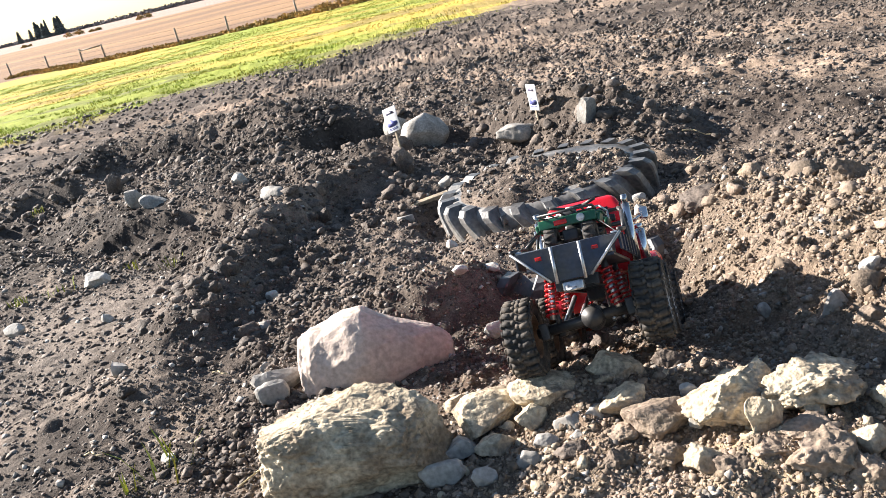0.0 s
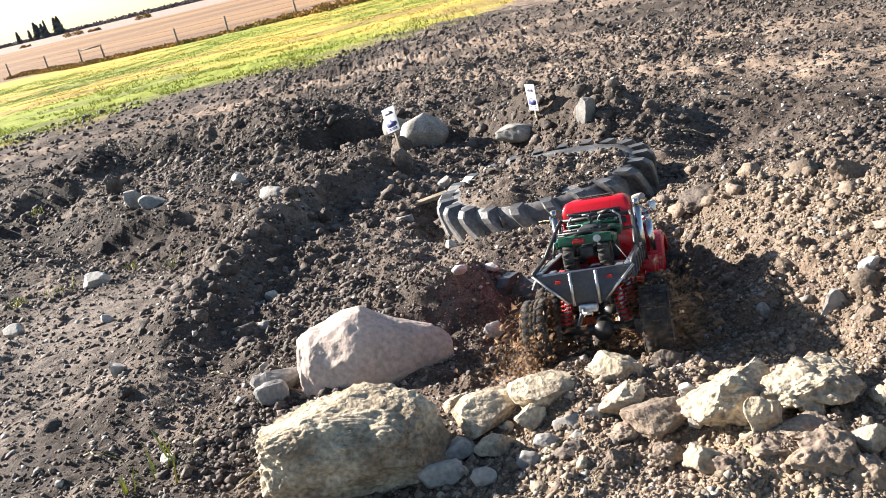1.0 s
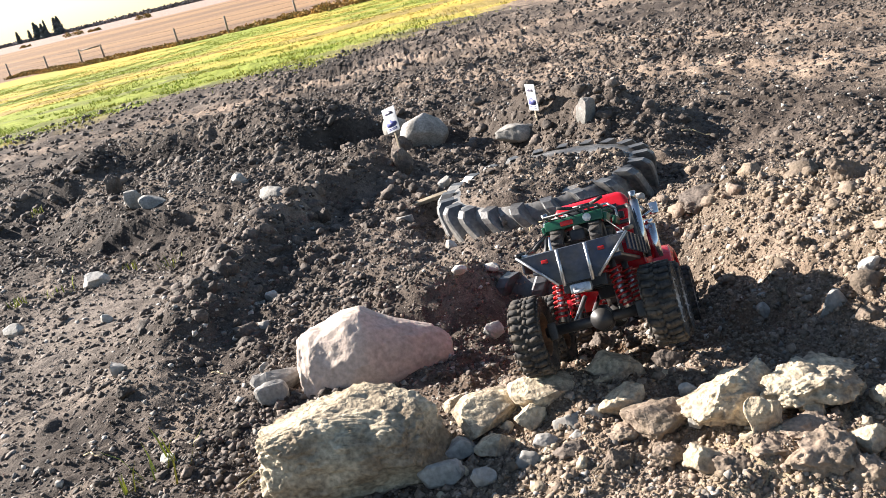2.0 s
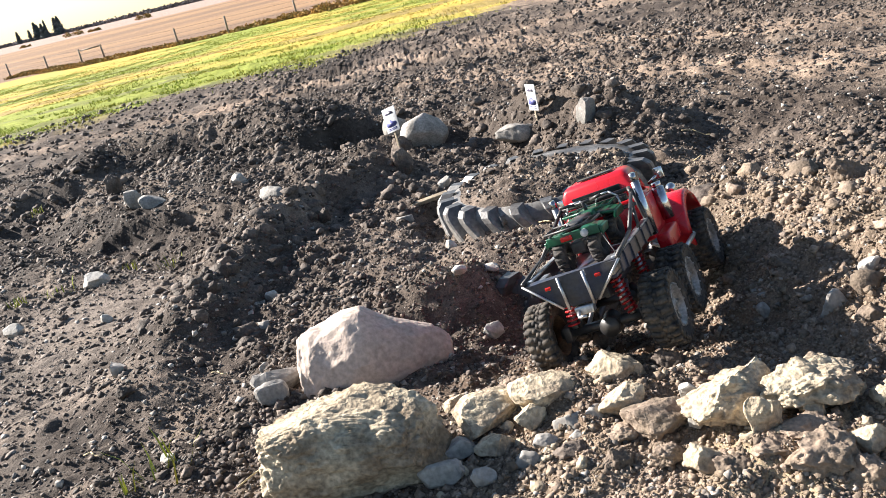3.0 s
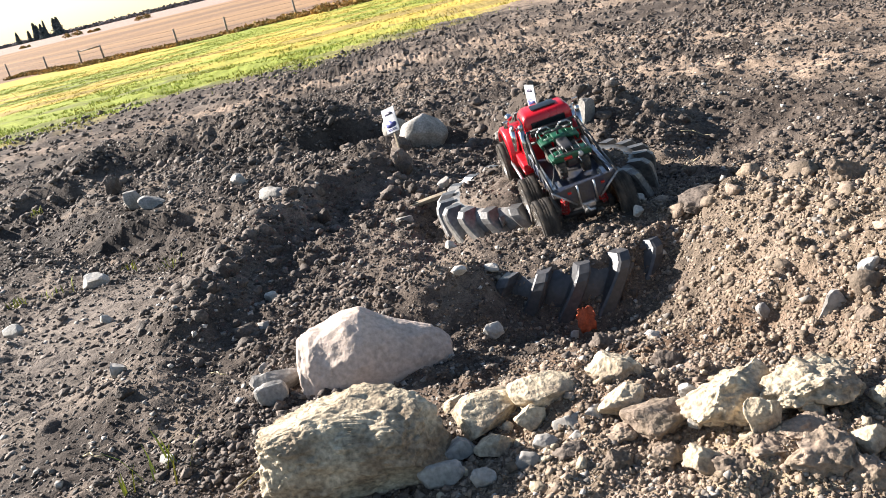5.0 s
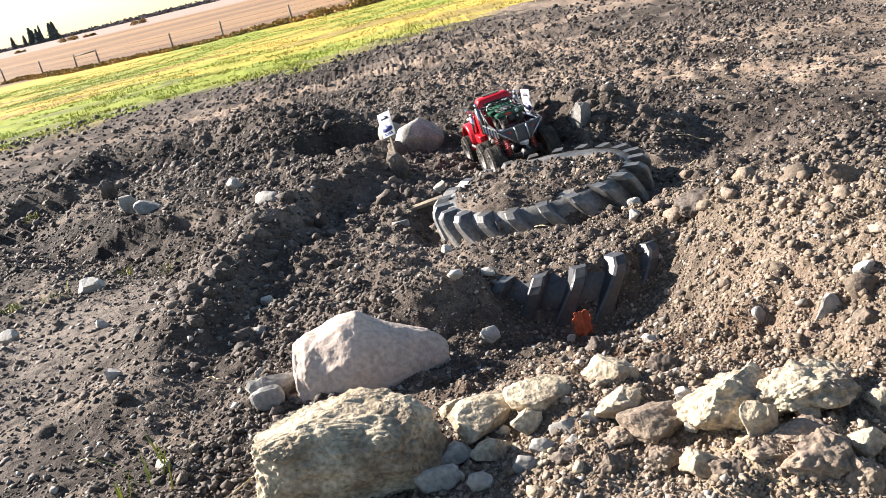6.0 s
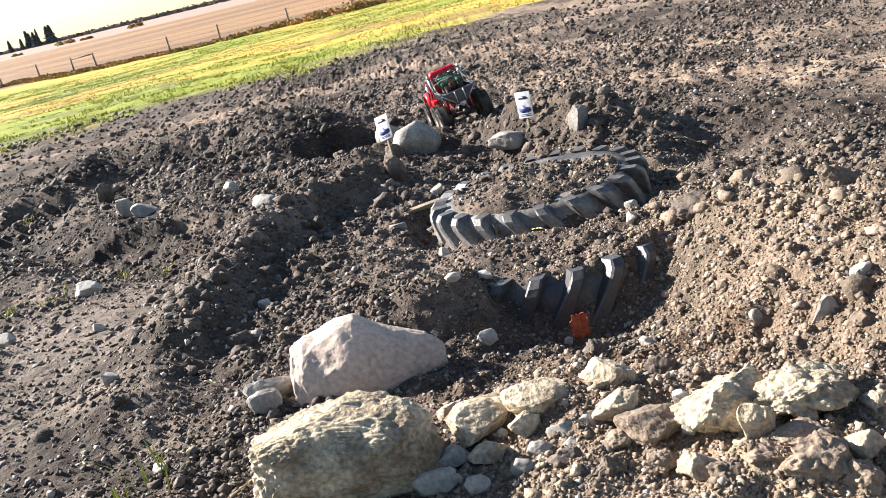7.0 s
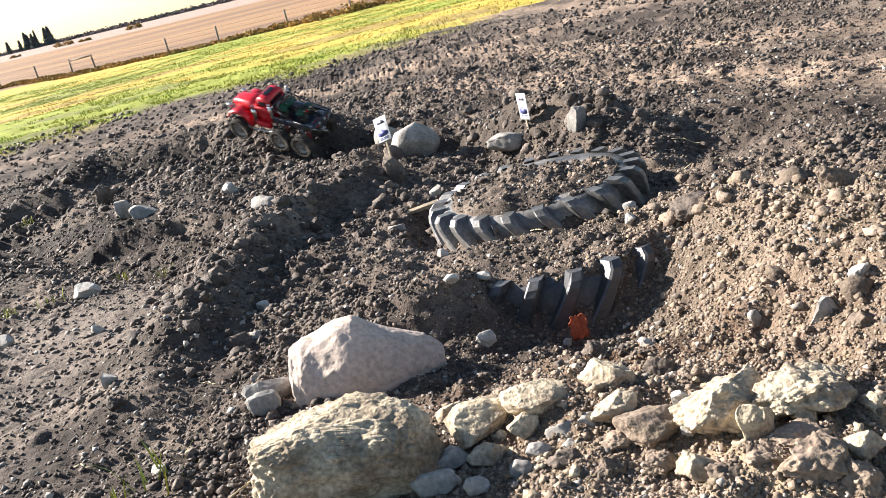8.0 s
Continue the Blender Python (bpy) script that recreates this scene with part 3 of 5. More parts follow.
# ---- tractor tyre rings ----
def tyre_ring(cx, cy, r, wall, z0, n, hand, mat, label, lean=(0, 0)):
    """An old tractor tyre lying on its side: carcass with bead and bent lugs on the tread."""
    root = new("tractor_tyre")
    root.matrix_basis = pose(cx, cy, z0, lean[0], lean[1], 0)
    tagged(root, label, "tyre", "tractor tyres in the soil")
    bm = bmesh.new()
    prof = [(-0.16, 0.0), (-0.10, -0.004), (-0.02, 0.008), (0.0, 0.035), (0.004, 0.5 * wall), (0.0, wall - 0.03), (-0.02, wall - 0.006), (-0.08, wall), (-0.11, wall - 0.006), (-0.11, wall - 0.016), (-0.02, wall - 0.03), (-0.012, 0.04), (-0.15, 0.012)]
    m = 120
    rings = []
    for i in range(m):
        a = 2 * math.pi * i / m
        rings.append([bm.verts.new(((r + p) * math.cos(a), (r + p) * math.sin(a), h)) for p, h in prof])
    for i in range(m):
        for j in range(len(prof)):
            k = (j + 1) % len(prof)
            bm.faces.new((rings[i][j], rings[(i + 1) % m][j], rings[(i + 1) % m][k], rings[i][k]))
    part("carcass", bm, mat, root)
    lb = bmesh.new()
    steps = 9
    prev = None
    for i in range(steps + 1):
        t = i / steps
        h = wall * (0.10 + 0.92 * t)
        a = hand * 0.30 * (1 - t) ** 1.2
        depth = 0.028 + 0.010 * t - 0.022 * max(0.0, t - 0.86) / 0.14
        half = (0.0145 + 0.008 * (1 - t)) / r
        inn = -0.012 if t < 0.9 else -0.03
        row = []
        for da, dr in ((-half * 1.4, inn), (-half, depth * 0.85), (-half * 0.7, depth), (half * 0.7, depth), (half, depth * 0.85), (half * 1.4, inn)):
            row.append(lb.verts.new(((r + dr) * math.cos(a + da), (r + dr) * math.sin(a + da), h)))
        if prev:
            for j in range(6):
                k = (j + 1) % 6
                lb.faces.new((prev[j], prev[k], row[k], row[j]))
        else:
            lb.faces.new(row[::-1])
        prev = row
    lb.faces.new(prev)
    bmesh.ops.recalc_face_normals(lb, faces=lb.faces)
    first = part("lug", lb, mat, root, smooth_faces=False)
    for i in range(1, n):
        o = new("lug", first.data)
        o.parent = root
        o.matrix_basis = pose(0, 0, 0, 0, 0, 360 * i / n)
    return root


tyre_ring(0.372, 2.625, 0.322, 0.15, -0.188, 22, 1, M_DUSTY, "worn black tractor tyre lying half buried, filled with soil", (-2, -3))
tyre_ring(0.314, 2.084, 0.297, 0.165, -0.240, 20, -1, M_RUBBER, "black tractor tyre buried up to its tread at the pit edge", (-8, -2))


# ---- signs, plank and litter on the course ----
M_CARD = material("white_card", (0.80, 0.80, 0.80), 0.5, vary=0.04, scale=20, fine=100)
M_PRINT = material("blue_print", (0.10, 0.11, 0.32), 0.5, vary=0.2, scale=60, fine=200)
M_DARKPRINT = material("dark_print", (0.06, 0.05, 0.10), 0.5, vary=0.2, scale=60, fine=200)
M_WOOD = material("weathered_wood", (0.34, 0.27, 0.18), 0.85, vary=0.35, scale=12, fine=90, bump=0.002, tint=(0.22, 0.18, 0.13))
M_STRAW = material("dry_straw", (0.55, 0.45, 0.26), 0.8, vary=0.2, scale=40, fine=200)
M_LEAF = material("rust_scrap", (0.42, 0.085, 0.03), 0.8, vary=0.3, scale=40, fine=200, bump=0.001, tint=(0.25, 0.05, 0.02))


def blob(bm, pts, z=0.0, thick=0.0008):
    """A flat cut-out patch in the XZ plane, facing -Y."""
    vs = [bm.verts.new((x, -thick, y_)) for x, y_ in pts]
    vb = [bm.verts.new((x, 0, y_)) for x, y_ in pts]
    bm.faces.new(vs), bm.faces.new(vb[::-1])
    for i in range(len(pts)):
        j = (i + 1) % len(pts)
        bm.faces.new((vs[i], vb[i], vb[j], vs[j]))
    bmesh.ops.recalc_face_normals(bm, faces=bm.faces)


def card_sign(x, y, z, yaw, lean, back, label):
    root = new("card_sign")
    root.matrix_basis = pose(x, y, z, -back, lean, yaw)
    tagged(root, label, "sign", "card signs")
    bm = bmesh.new()
    box(bm, (0.010, 0.006, 0.16), (0, 0.004, 0.01), bevel=0.001)
    part("stake", bm, M_WOOD, root)
    bm = bmesh.new()
    box(bm, (0.072, 0.003, 0.108), (0, 0, 0.115), bevel=0.001)
    card = part("card", bm, M_CARD, root, "white card printed in blue")
    bm = bmesh.new()
    blob(bm, [(0.022 * math.cos(a), 0.14 + 0.014 * math.sin(a)) for a in np.linspace(0, math.pi, 10)])
    part("print_arch", bm, M_DARKPRINT, card, at=pose(0, -0.0019, 0))
    bm = bmesh.new()
    blob(bm, [(-0.026, 0.088), (-0.028, 0.10), (-0.018, 0.112), (-0.002, 0.114), (0.006, 0.106), (0.026, 0.104), (0.029, 0.092), (0.018, 0.084), (-0.012, 0.084)])
    part("print_shape", bm, M_PRINT, card, at=pose(0, -0.0019, 0))
    bm = bmesh.new()
    for k in range(2):
        blob(bm, [(-0.024, 0.070 + 0.006 * k), (0.024, 0.070 + 0.006 * k), (0.024, 0.073 + 0.006 * k), (-0.024, 0.073 + 0.006 * k)])
    part("print_bars", bm, M_PRINT, card, at=pose(0, -0.0019, 0))
    return root


card_sign(-0.085, 3.66, -0.06, -34, -15, 16, "white card sign with blue print on a leaning stake")
turning_sign = card_sign(0.495, 3.42, -0.062, -68, -3, 0, "narrow white card sign stuck in the berm")

bm = bmesh.new()
box(bm, (0.19, 0.022, 0.012), (0, 0, 0), bevel=0.0015)
plank = part("plank", bm, M_WOOD, smooth_faces=False)
plank.matrix_basis = pose(-0.035, 2.79, -0.085, 8, -6, 4)
tagged(plank, "short weathered wooden lath lying on the soil", "plank")

# a torn strip of tread in front of the ring
bm = bmesh.new()
rows = []
for i in range(15):
    u = i / 14
    x, yy, zz = 0.12 * (u - 0.5), 0.012 * math.sin(6 * u), 0.008 * math.sin(9 * u)
    w = 0.012 + 0.006 * (i % 5 == 0)
    rows.append([(x, yy - 0.004, zz - w), (x, yy + 0.004, zz - w), (x, yy + 0.006, zz + w), (x, yy - 0.006, zz + w)])
strip = part("rubber_strip", loft(bm, rows), M_DUSTY)
strip.matrix_basis = pose(0.242, 2.354, -0.068, -35, -4, 8)
tagged(strip, "torn grey strip of tyre rubber on the soil", "rubber strip")

bm = bmesh.new()
bmesh.ops.create_grid(bm, x_segments=10, y_segments=10, size=0.5)
for v in bm.verts:
    r = v.co.length
    v.co = Vector((v.co.x * 0.042, 0.010 * noise.noise(v.co * 3) + 0.004, v.co.y * 0.05)) * (1 - 0.3 * noise.noise(v.co * 7))
ext = bmesh.ops.solidify(bm, geom=bm.faces[:], thickness=0.002)
scrap = part("rust_scrap", bm, M_LEAF)
scrap.matrix_basis = pose(0.275, 1.70, -0.118, -20, 10, 15)
tagged(scrap, "crumpled rust-red scrap at the foot of the tyre", "scrap")


def twig(pts, r, mat=M_STRAW, label="pale dry twig lying on the soil"):
    bm = bmesh.new()
    pipe(bm, pts, r, 5)
    x, y, _ = pts[0]
    ob = part("twig", bm, mat)
    return tagged(ob, label, "twig", "twigs")


for x, y, a, l in ((0.33, 1.55, -20, 0.09), (0.30, 2.15, 120, 0.05), (0.235, 2.13, 60, 0.04), (0.93, 2.95, -10, 0.12), (0.80, 2.60, -50, 0.08), (-0.72, 1.45, 150, 0.05), (-0.42, 1.22, 35, 0.11), (-0.56, 1.72, -30, 0.04), (0.05, 1.93, 80, 0.04)):
    ca, sa = math.cos(radians(a)), math.sin(radians(a))
    pts = []
    for k in range(4):
        d = l * k / 3
        px_, py_ = x + ca * d - sa * 0.004 * (k % 2), y + sa * d + ca * 0.006 * (k % 2)
        pts.append((px_, py_, height(px_, py_) + 0.010))
    twig(pts, 0.0016)


# ---- fence, scrub and trees far off ----
M_POST = material("grey_fence_post", (0.26, 0.22, 0.18), 0.9, vary=0.3, scale=4, fine=40, tint=(0.16, 0.14, 0.12))
M_WIRE = material("fence_wire", (0.16, 0.15, 0.14), 0.8, metal=0.2, vary=0.1)
M_SCRUB = material("autumn_scrub", (0.40, 0.24, 0.085), 0.9, vary=0.4, scale=0.8, fine=6, tint=(0.22, 0.17, 0.06), rnd=0.4, spec=0.1)
# Raised and cooled towards blue-grey: distance haze put into the needle colour.
M_SPRUCE = material("hazed_spruce_needles", (0.13, 0.16, 0.17), 0.9, vary=0.3, scale=0.4, fine=3, tint=(0.08, 0.095, 0.105), rnd=0.3, spec=0.1)
M_BARK = material("bark", (0.12, 0.09, 0.07), 0.9, vary=0.3, scale=2, fine=20)
M_FARWOOD = material("far_wood", (0.17, 0.15, 0.15), 0.95, vary=0.3, scale=0.05, fine=0.5, tint=(0.11, 0.11, 0.12), rnd=0.3, spec=0.1)
FENCE = [(-32.5, 76.2), (-26.8, 69.8), (-22.6, 65.4), (-20.6, 64.5), (-14.4, 61.0), (-10.8, 60.5), (-5.9, 60.0), (-1.5, 59.8), (3.5, 59.3)]
fence = tagged(new("fence"), "wire field fence on weathered wooden posts", "fence")
for i, (x, y) in enumerate(FENCE):
    bm = bmesh.new()
    z = float(terrain(np.array([x]), np.array([y]), False)[0])
    rod(bm, (x, y, z - 0.3), (x + 0.04 * (i % 3 - 1), y, z + 1.15), 0.075, 10, 0.06)
    part("post", bm, M_POST, fence)
for (x0, y0), (x1, y1) in zip(FENCE, FENCE[1:]):
    z0, z1 = (float(terrain(np.array([a]), np.array([b_]), False)[0]) for a, b_ in ((x0, y0), (x1, y1)))
    bm = bmesh.new()
    for h in (0.45, 0.75, 1.05):
        rod(bm, (x0, y0, z0 + h), (x1, y1, z1 + h), 0.006, 4)
    part("wire", bm, M_WIRE, fence)
bm = bmesh.new()
rod(bm, (-22.6, 65.4, -0.98), (-20.6, 64.5, -0.90), 0.05, 8)
part("brace_rail", bm, M_POST, fence)


def tuft_mesh(seed, n, spread, h, w, mat, name):
    """Many thin blades or leaves fanned out from the ground."""
    rng = np.random.default_rng(seed)
    v, f = [], []
    for k in range(n):
        a, lean, hh = rng.uniform(0, 2 * math.pi), rng.uniform(0.1, 0.7), h * rng.uniform(0.5, 1)
        x, y = rng.normal(0, spread, 2)
        dx, dy = math.cos(a) * lean * hh, math.sin(a) * lean * hh
        sx, sy = -math.sin(a) * w, math.cos(a) * w
        b0 = len(v)
        v += [(x - sx, y - sy, -0.01), (x + sx, y + sy, -0.01), (x + dx * 0.5 - sx * 0.8, y + dy * 0.5 - sy * 0.8, hh * 0.65), (x + dx * 0.5 + sx * 0.8, y + dy * 0.5 + sy * 0.8, hh * 0.65), (x + dx, y + dy, hh)]
        f += [(b0, b0 + 1, b0 + 3, b0 + 2), (b0 + 2, b0 + 3, b0 + 4)]
    me = bpy.data.meshes.new(name)
    me.from_pydata(v, [], f)
    me.materials.append(mat)
    return me


def leaf_cloud(bm_v, bm_f, cx, cy, cz, rx, ry, rz, n, s, rng):
    """Small tilted leaves filling a bumpy cloud; appended to the lists."""
    for _ in range(n):
        d = rng.normal(0, 1, 3)
        d /= np.linalg.norm(d)
        k = rng.uniform(0.45, 1.0) * (0.8 + 0.3 * math.sin(5 * d[0] + 3 * d[2]))
        p = np.array((cx, cy, cz)) + d * np.array((rx, ry, rz)) * k
        u, w = rng.normal(0, 1, 3), rng.normal(0, 1, 3)
        u, w = u / np.linalg.norm(u) * s, w / np.linalg.norm(w) * s
        b0 = len(bm_v)
        bm_v += [tuple(p - u), tuple(p + w), tuple(p + u), tuple(p - w)]
        bm_f.append((b0, b0 + 1, b0 + 2, b0 + 3))


def pydata(name, v, f, mat):
    me = bpy.data.meshes.new(name)
    me.from_pydata(v, [], f)
    me.materials.append(mat)
    return new(name, me)


rng = np.random.default_rng(5)
# scrub along the fence
v, f = [], []
for i in range(240):
    u = rng.uniform(0, 1)
    x = -31 + 37 * u
    y = float(np.interp(x, [p[0] for p in FENCE], [p[1] for p in FENCE])) - 0.4 + rng.normal(0, 0.9)
    big = 0.25 + 0.65 * max(0, (x + 12) / 14)
    leaf_cloud(v, f, x, y, -1.95 + 0.2 * big, 0.8, 0.5, (0.45 + 0.35 * rng.uniform()) * big, 90, 0.09, rng)
tagged(pydata("fence_scrub", v, f, M_SCRUB), "brown and green scrub growing along the fence", "scrub", kind="stuff")
# bushes out in the field
for x, y, s in ((-101, 299, 1.7), (-94, 296, 1.0), (-84, 314, 1.7), (-120, 300, 0.9)):
    v, f = [], []
    for k in range(5):
        leaf_cloud(v, f, rng.normal(0, s), rng.normal(0, s * 0.4), 0.5 * s, s, s * 0.7, s * 0.6, 120, 0.2, rng)
    ob = pydata("bush", v, f, M_SCRUB)
    ob.location = (x, y, -2.1)
    tagged(ob, "low leafless brown bush out in the dry field", "bush", "field bushes")
# spruces on the horizon
tree = tagged(new("spruce_tree"), "dark spruce on the horizon beyond the field", "tree", "horizon spruces")
bm = bmesh.new()
rod(bm, (0, 0, -0.5), (0, 0, 11), 0.22, 8, 0.03)
part("trunk", bm, M_BARK, tree)
v, f = [], []
for k in range(16):
    h = 0.8 + 10.4 * k / 15
    r = 2.3 * (1 - h / 12.2) + 0.15
    leaf_cloud(v, f, 0, 0, h, r, r, 0.7, 70, 0.45, rng)
crown = pydata("crown", v, f, M_SPRUCE)
crown.parent = tree
tree.matrix_basis = pose(-230, 620, -2)
for i in range(11):
    s = rng.uniform(0.6, 1.1)
    c = copy_thing(tree, pose(-244 + i * 2.7 + rng.normal(0, 1), 615 + rng.uniform(-15, 15), -2, 0, 0, rng.uniform(0, 360)))
    c.scale = (s * 1.7, s * 1.7, s)
v, f = [], []
for i in range(1000):
    u = i / 1000
    x = -285 + 420 * u
    leaf_cloud(v, f, x, 640 + 60 * u + rng.normal(0, 8), -1.3 + 1.0 * min(1, u * 2), 4, 4, rng.uniform(1.2, 2.2), 14, 0.8, rng)
tagged(pydata("far_woods", v, f, M_FARWOOD), "low bluish line of woods on the horizon", "woods", kind="stuff")


# ---- model truck ----
M_RED = material("red_paint", (0.55, 0.008, 0.018), 0.28, vary=0.08, scale=10, fine=200, tint=(0.45, 0.006, 0.014), spec=0.6)
M_BLACK = material("black_plastic", (0.018, 0.018, 0.02), 0.45, vary=0.3, scale=30, fine=200, tint=(0.05, 0.045, 0.04))
M_PANEL = material("blue_black_panel", (0.024, 0.034, 0.062), 0.38, vary=0.25, scale=25, fine=160, tint=(0.06, 0.055, 0.05))
M_TYRE = material("muddy_tyre_rubber", (0.028, 0.027, 0.027), 0.8, vary=0.4, scale=35, fine=180, bump=0.001, tint=(0.11, 0.09, 0.07), spec=0.3)
M_CHROME = material("chrome", (0.75, 0.75, 0.76), 0.18, metal=1.0, vary=0.08, scale=30, fine=200)
M_ALU = material("brushed_aluminium", (0.62, 0.63, 0.65), 0.38, metal=0.9, vary=0.15, scale=40, fine=300)
M_RIM = material("dusty_grey_rim", (0.36, 0.35, 0.34), 0.5, metal=0.6, vary=0.3, scale=40, fine=200, tint=(0.22, 0.19, 0.16))
M_GREEN = material("green_plastic", (0.006, 0.075, 0.036), 0.35, vary=0.2, scale=30, fine=200, tint=(0.012, 0.075, 0.04))
M_SPRING = material("red_spring", (0.5, 0.012, 0.012), 0.4, vary=0.15, scale=30, fine=200)
M_WHITE = material("white_plastic", (0.8, 0.8, 0.78), 0.4, vary=0.08, scale=30, fine=200)
M_BRONZE = material("bronze_wheel_back", (0.20, 0.11, 0.06), 0.6, metal=0.3, vary=0.3, scale=40, fine=200)
M_SMOKE = material("smoked_glass", (0.02, 0.025, 0.03), 0.08, vary=0.1, scale=20, fine=100)
M_LENS = material("red_lamp_lens", (0.6, 0.02, 0.015), 0.2, vary=0.05, scale=40, fine=200)


def ring_mesh(bm, prof, axis_x=True, n=40, close=True):
    """Turns a profile of (radius, offset) round the X axis."""
    rows = []
    for i in range(n):
        a = 2 * math.pi * i / n
        rows.append([bm.verts.new((h, r * math.cos(a), r * math.sin(a))) for r, h in prof])
    m = len(prof)
    for i in range(n):
        for j in range(m if close else m - 1):
            bm.faces.new((rows[i][j], rows[i][(j + 1) % m], rows[(i + 1) % n][(j + 1) % m], rows[(i + 1) % n][j]))
    bmesh.ops.recalc_face_normals(bm, faces=bm.faces)
    return bm


def coil(bm, p0, p1, r, wire, turns, n=12):
    p0, p1 = Vector(p0), Vector(p1)
    q = (p1 - p0).to_track_quat("Z", "Y")
    length = (p1 - p0).length
    pts = []
    for i in range(turns * n + 1):
        a = 2 * math.pi * i / n
        pts.append(p0 + q @ Vector((r * math.cos(a), r * math.sin(a), length * i / (turns * n))))
    for a, b_ in zip(pts, pts[1:]):
        rod(bm, a, b_, wire, 5)
    return bm


def tyre_mesh(R=0.07, W=0.05, blocks=26):
    bm = bmesh.new()
    w = W / 2
    ring_mesh(bm, [(R * 0.56, -w * 0.8), (R * 0.62, -w * 0.98), (R * 0.78, -w * 1.04), (R * 0.90, -w * 0.96), (R * 0.93, -w * 0.6), (R * 0.94, 0), (R * 0.93, w * 0.6), (R * 0.90, w * 0.96), (R * 0.78, w * 1.04), (R * 0.62, w * 0.98), (R * 0.56, w * 0.8)], n=52)
    for i in range(blocks):
        a = 360 * i / blocks
        for s in (-1, 1):
            off = a + (180 / blocks if s > 0 else 0)
            m = pose(0, 0, 0, off, 0, 0)
            for sx, cx, sy, rz in ((w * 0.72, s * w * 0.60, R * 0.14, 14 * s), (w * 0.34, s * w * 0.16, R * 0.12, -18 * s)):
                k = len(bm.verts)
                box(bm, (sx, sy, R * 0.10), (cx, 0, R * 0.955), (0, 0, rz), taper=(0.88, 0.8))
                bm.verts.ensure_lookup_table()
                for v in bm.verts[k:]:
                    v.co = m @ v.co
            k = len(bm.verts)
            box(bm, (R * 0.05, R * 0.13, R * 0.16), (s * w * 1.02, 0, R * 0.86))
            bm.verts.ensure_lookup_table()
            for v in bm.verts[k:]:
                v.co = m @ v.co
    return bm


def wheel(parent, x, y, z, side, name="wheel"):
    """side: -1 on the left, 1 on the right. The rim's face points outwards."""
    hub = part(name, ring_mesh(bmesh.new(), [(0.0395, -0.021), (0.041, 0), (0.0395, 0.021), (0.036, 0.021), (0.034, 0), (0.036, -0.021)], n=36), M_BRONZE, parent, at=pose(x, y, z))
    tb = bpy.data.meshes.get("tyre")
    if tb is None:
        part("tyre", tyre_mesh(), M_TYRE, hub)
    else:
        t = new("tyre", tb)
        t.parent = hub
    bm = bmesh.new()
    f = side * 0.012
    ring_mesh(bm, [(0.041, f + side * 0.011), (0.036, f + side * 0.012), (0.033, f), (0.014, f - side * 0.002), (0.012, f + side * 0.006), (0.0005, f + side * 0.008), (0.0005, f - side * 0.006), (0.033, f - side * 0.006)], n=36)
    for i in range(12):
        a = math.radians(30 * i)
        rod(bm, (f + side * 0.009, 0.038 * math.cos(a), 0.038 * math.sin(a)), (f + side * 0.014, 0.038 * math.cos(a), 0.038 * math.sin(a)), 0.0018, 6)
        if i % 2 == 0:
            box(bm, (0.004, 0.006, 0.022), (f + side * 0.002, 0.023 * math.cos(a), 0.023 * math.sin(a)), (math.degrees(a) - 90, 0, 0))
    part("rim", bm, M_RIM, hub, "dusty grey beadlock rim")
    return hub


def section(y, half, z0, z1, r, crown=0.0):
    """A rounded box section across the truck."""
    pts = []
    for cx, cz, a0 in ((half - r, z0 + r * 0.3, -90), (half - r, z1 - r, 0), (-half + r, z1 - r, 90), (-half + r, z0 + r * 0.3, 180)):
        rr = r if cz > z0 + r else r * 0.3
        for i in range(5):
            a = radians(a0 + 90 * i / 4)
            x = cx + (r if abs(a0) != 90 or cz > z0 + r else r) * math.cos(a)
            pts.append((x, y, cz + rr * math.sin(a) + crown * (1 - (x / half) ** 2) * (cz > z0 + r)))
    return pts


